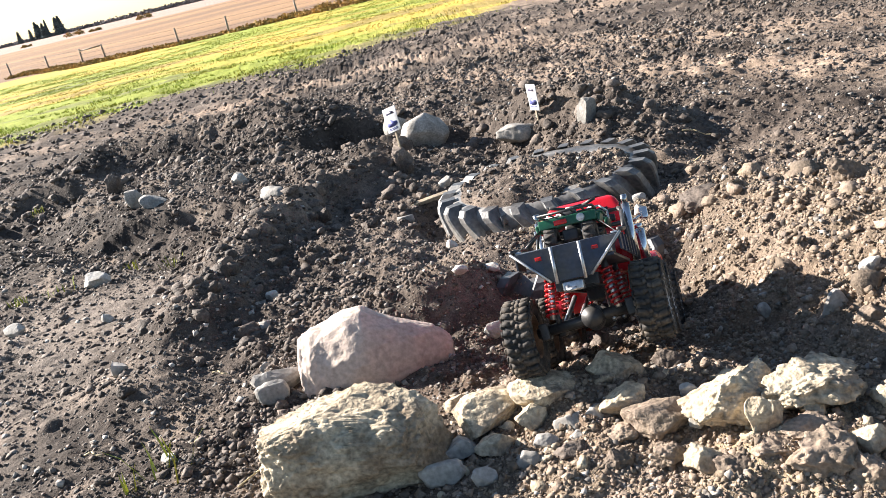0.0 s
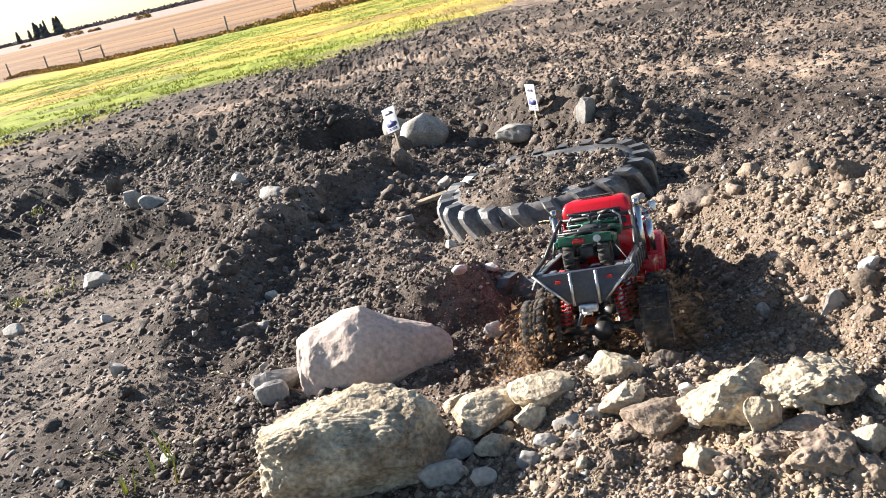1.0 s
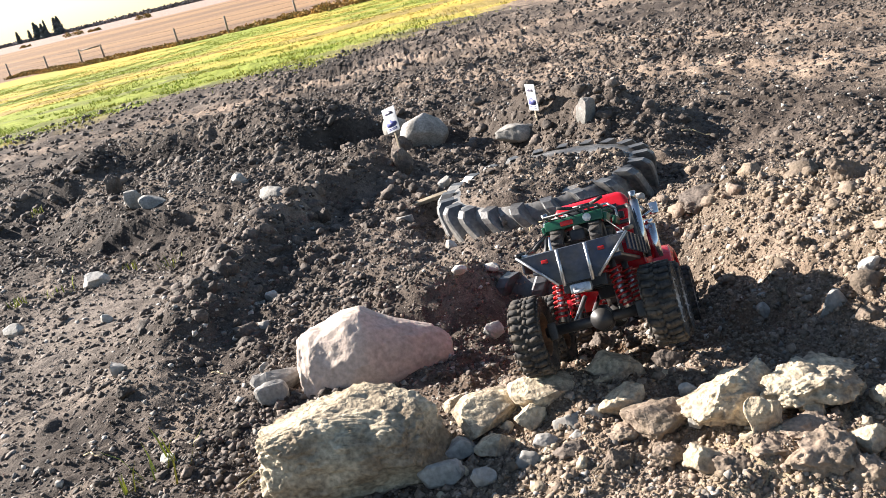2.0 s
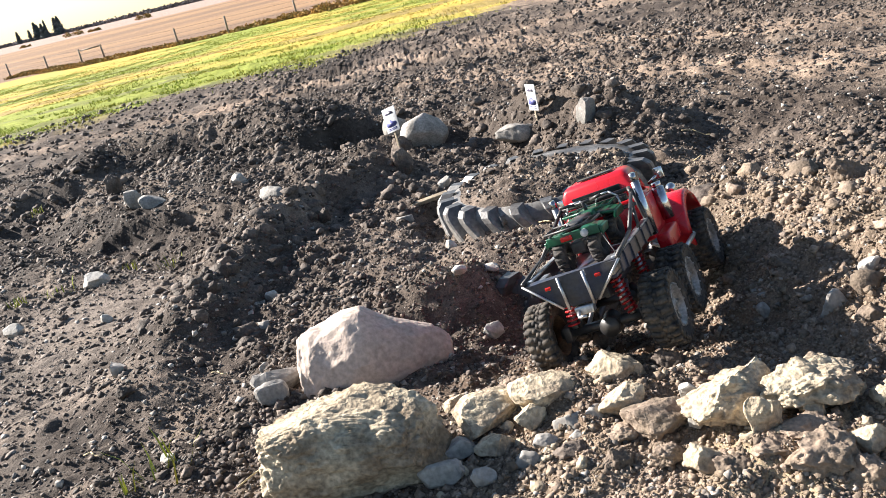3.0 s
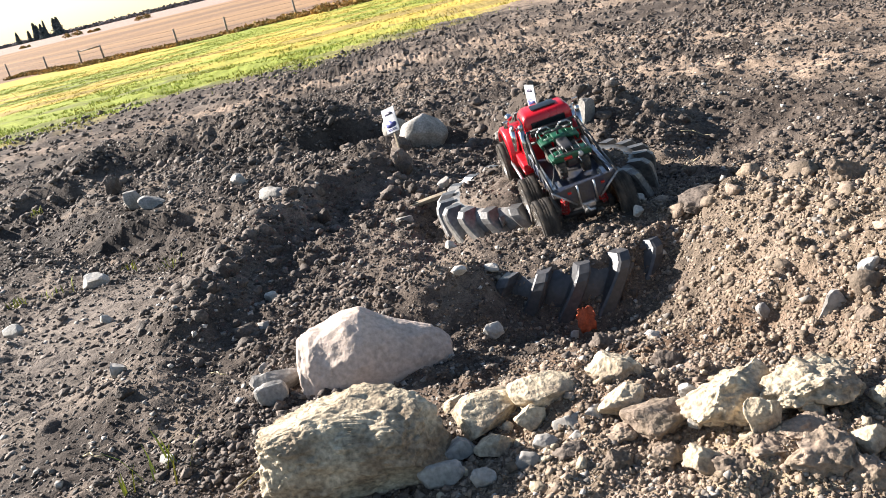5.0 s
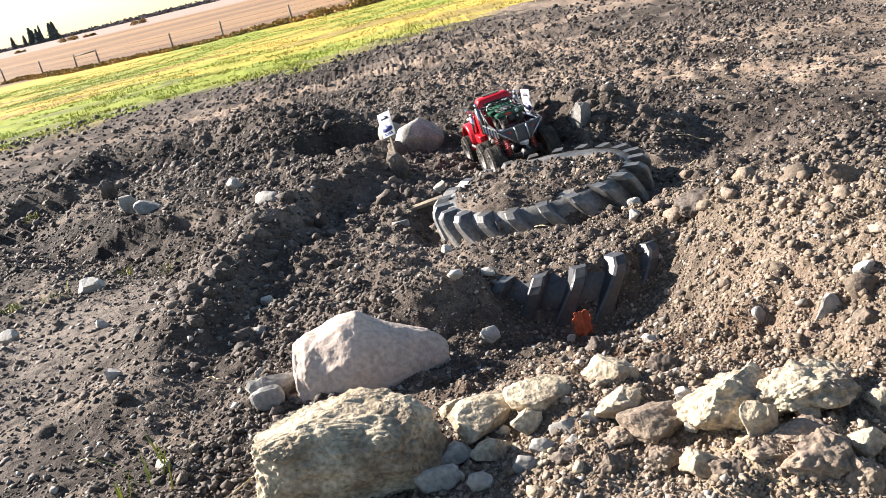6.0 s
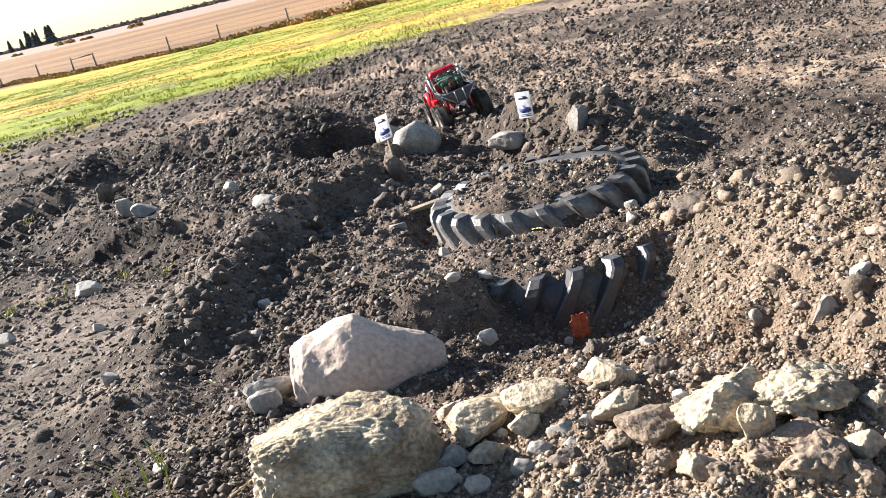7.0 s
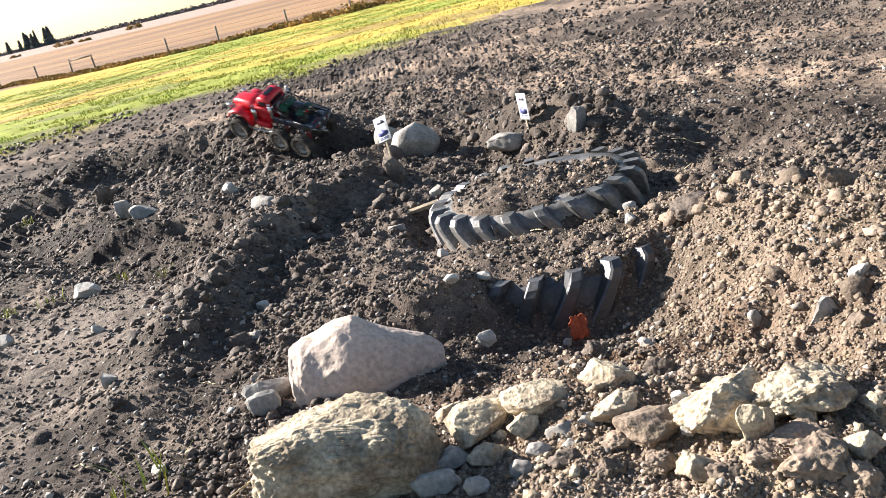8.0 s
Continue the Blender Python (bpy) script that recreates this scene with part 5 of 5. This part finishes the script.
scatter("fist_clods", 15000, 14, 0.007, 0.026, M_CLOD, lambda x, y: np.clip(seg(x, y, RIDGES, 0.16) + seg(x, y, [(-0.3, 4.6, 1), (-1.2, 4.7, 1), (-2, 4.9, 1)], 0.3) + seg(x, y, [(0.3, 3.7, 1), (0.8, 3.3, 1)], 0.2), 0, 1), "larger crumbly clods along the ridges", 2, 0.65)
scatter("mound_lumps", 1500, 18, 0.012, 0.034, M_DRYCLOD, lambda x, y: on_clay(x, y) * (x > 0.55), "larger clods of tan clay on the mound", 2, 0.5)
scatter("rock_rubble", 9000, 19, 0.004, 0.021, M_BOULDER, lambda x, y: np.clip(seg(x, y, [(-0.05, 1.13, 1), (0.2, 1.14, 1), (0.45, 1.0, 1), (0.62, 0.93, 1)], 0.085), 0, 1), "broken yellow-grey rubble among the rocks", 2, 0.5)
scatter("far_clods", 12000, 17, 0.006, 0.020, M_CLOD, lambda x, y: smooth(3.5, 5, y) * roughness(x, y), "broken dark clods on the open ground", 1, 0.35)

# ---- flying soil ----
def spray(seed, n, spread, label):
    rng = np.random.default_rng(seed)
    v, f = [], []
    for _ in range(n):
        p = rng.normal(0, 1, 3) * np.array(spread)
        s = 0.0011 + 0.0032 * rng.uniform() ** 4
        b0 = len(v)
        q = rng.normal(0, 1, (4, 3)) * s
        v += [tuple(p + a) for a in q]
        f += [(b0, b0 + 1, b0 + 2), (b0, b0 + 2, b0 + 3), (b0, b0 + 3, b0 + 1), (b0 + 1, b0 + 3, b0 + 2)]
    ob = pydata("soil_spray", v, f, M_DUSTSOIL)
    return tagged(ob, label, "soil spray", "sprays of soil", "stuff")


M_DUSTSOIL = material("flung_soil", (0.36, 0.225, 0.125), 0.97, vary=0.3, scale=30, fine=150, tint=(0.20, 0.12, 0.07), rnd=0.4, spec=0.1)
SPRAYS = [
    # start, x, y, z, velocity x, y, z, size, grains
    (0.25, 0.16, 1.36, -0.06, -0.25, -0.35, 1.1, (0.035, 0.03, 0.03), 450),
    (0.30, 0.13, 1.38, -0.05, -0.55, -0.30, 1.5, (0.05, 0.03, 0.05), 450),
    (0.30, 0.40, 1.36, -0.02, 0.12, -0.25, 1.3, (0.055, 0.03, 0.06), 2300),
    (0.38, 0.42, 1.36, -0.02, 0.25, -0.20, 1.25, (0.065, 0.04, 0.06), 2300),
    (0.44, 0.38, 1.36, -0.03, 0.14, -0.25, 1.1, (0.06, 0.03, 0.06), 1500),
    (0.50, 0.14, 1.36, -0.06, -0.3, -0.3, 0.9, (0.05, 0.03, 0.03), 700),
    (0.55, 0.35, 1.36, -0.04, 0.2, -0.25, 1.1, (0.07, 0.03, 0.06), 1000),
    (0.85, 0.36, 1.42, -0.06, 0.15, -0.25, 1.0, (0.06, 0.03, 0.05), 800),
    (0.85, 0.16, 1.40, -0.06, -0.35, -0.25, 1.0, (0.05, 0.03, 0.05), 800),
    (0.95, 0.34, 1.42, -0.06, 0.05, -0.2, 0.9, (0.05, 0.03, 0.04), 700),
]
sprays = [(spray(100 + i, s[8] * 3, s[7], "fine brown soil thrown up by the spinning wheels"), s) for i, s in enumerate(SPRAYS)]


# ---- what moves ----
SIZE = 0.93
truck.scale = (SIZE, SIZE, SIZE)
TRUCK = [
    # seconds, x, y, z, yaw, pitch, roll of the body, roll of the axles
    (0.0, 0.241, 1.340, -0.017, -18.6, -25.8, -6.0, -6.0),
    (0.2, 0.241, 1.350, -0.017, -18.6, -25.8, -6.0, -6.0),
    (0.3, 0.281, 1.482, -0.067, -16.2, -20.2, -4.6, -4.0),
    (0.5, 0.265, 1.421, -0.045, -13.2, -20.6, 5.8, 0.0),
    (0.8, 0.287, 1.579, -0.115, -15.3, -12.8, 0.5, 0.0),
    (1.0, 0.286, 1.509, -0.090, -19.3, -14.4, -1.6, 0.0),
    (1.5, 0.259, 1.295, -0.007, -18.1, -27.1, -9.3, 0.0),
    (2.1, 0.262, 1.331, -0.015, -21.7, -24.2, -8.1, -2.4),
    (2.8, 0.267, 1.385, -0.026, -27.2, -19.8, -6.2, -6.0),
    (3.0, 0.326, 1.438, -0.031, -27.7, -7.1, -14.3, 0.0),
    (3.2, 0.333, 1.446, -0.048, -30.0, -8.8, -14.3, 2.0),
    (3.5, 0.365, 1.573, -0.057, -27.5, 3.3, 7.4, -13.0),
    (4.0, 0.402, 1.755, -0.088, -18.4, 9.4, -5.8, -4),
    (4.2, 0.412, 1.86, -0.1, -3.4, 0.4, -6.5, -6),
    (4.5, 0.413, 1.91, -0.071, 7.3, -8.6, -5.6, 4),
    (4.7, 0.4, 2.11, -0.085, 3, -4.7, -7, 0),
    (5.0, 0.395, 2.31, -0.062, 3, 10, -6.1, 0),
    (5.3, 0.39, 2.59, -0.03, 4, 4, -5.2, 0),
    (5.55, 0.388, 2.84, -0.075, 5, -8, -5, 0),
    (5.8, 0.388, 3.06, -0.14, 6.2, -2, -5, 0),
    (6.0, 0.386, 3.26, -0.148, 7.1, -4, -5.2, 0),
    (6.5, 0.29, 3.725, -0.106, 2.9, 24.4, -6.5, 0),
    (7.0, 0.298, 4.28, -0.124, 5.3, -4.2, -9.2, 0),
    (7.3, 0.17, 4.56, -0.225, 30, -11, -13, 0),
    (7.5, -0.042, 4.665, -0.26, 44.5, -0.6, -14, 0),
    (7.7, -0.28, 4.78, -0.20, 52.0, 10.0, -15.0, 0.0),
    (8.0, -0.592, 4.74, -0.066, 55.0, 18.5, -22.5, 0.0),
]


def truck_pose(x, y, z, yaw, pitch, roll):
    return pose(x, y, z, 0, 0, yaw) @ pose(0, 0, 0, pitch, 0, 0) @ pose(0, 0, 0, 0, roll, 0)


def motions():
    walk(truck, [(r[0], truck_pose(*r[1:7])) for r in TRUCK])
    times = [r[0] for r in TRUCK]
    ticks = [round(0.1 * i, 1) for i in range(81)]
    rolls = np.interp(ticks, times, [r[7] for r in TRUCK])
    speed = np.interp(ticks, [0, 0.2, 0.3, 0.6, 0.9, 1.1, 1.3, 1.5, 2.8, 3.2, 3.5, 4.0, 4.6, 5.6, 6.2, 6.6, 7.0, 8.0], [5, 8, 70, 75, 60, 60, 10, -25, 20, 15, 35, 25, 45, 70, 55, 70, 75, 70])
    turn = np.cumsum(speed)
    for i, w in enumerate(truck_wheels):
        x, y, z = w.matrix_basis.translation
        k = 1.0 if i >= 2 else 0.4
        walk(w, [(t, pose(x, y, z - x * math.sin(radians(a * k)), -s, 0, 0)) for t, a, s in zip(ticks, rolls, turn)])
    for i, ax in enumerate(truck_axles):
        _, y, z = ax.matrix_basis.translation
        k = 1.0 if i >= 1 else 0.4
        walk(ax, [(t, pose(0, y, z, 0, a * k, 0)) for t, a in zip(ticks, rolls)])
    for ob, (t0, x, y, z, vx, vy, vz, _, _) in sprays:
        rows = [(0.0, pose(x, y + 0.05, z - 0.5)), (t0 - 0.1, pose(x, y + 0.05, z - 0.4))]
        for k in range(9):
            dt = 0.07 * k
            rows.append((t0 + dt, pose(x + vx * dt, y + vy * dt, z + vz * dt - 4.9 * dt * dt, 0, 40 * dt * 3, 30 * k)))
        rows += [(t0 + 0.75, pose(x + vx * 0.6, y + vy * 0.6, z - 0.6)), (8.0, pose(x + vx * 0.6, y + vy * 0.6, z - 0.6))]
        walk(ob, rows)
    m = turning_sign.matrix_basis.copy()
    walk(turning_sign, [(0, m), (4.7, m), (6.2, m @ pose(0, 0, 0, 0, 0, -4)), (6.6, m), (7.0, m @ pose(0, 0, 0, 0, 0, 26)), (7.3, m @ pose(0, 0, 0, 0, 0, 4)), (8.0, m)])


motions()
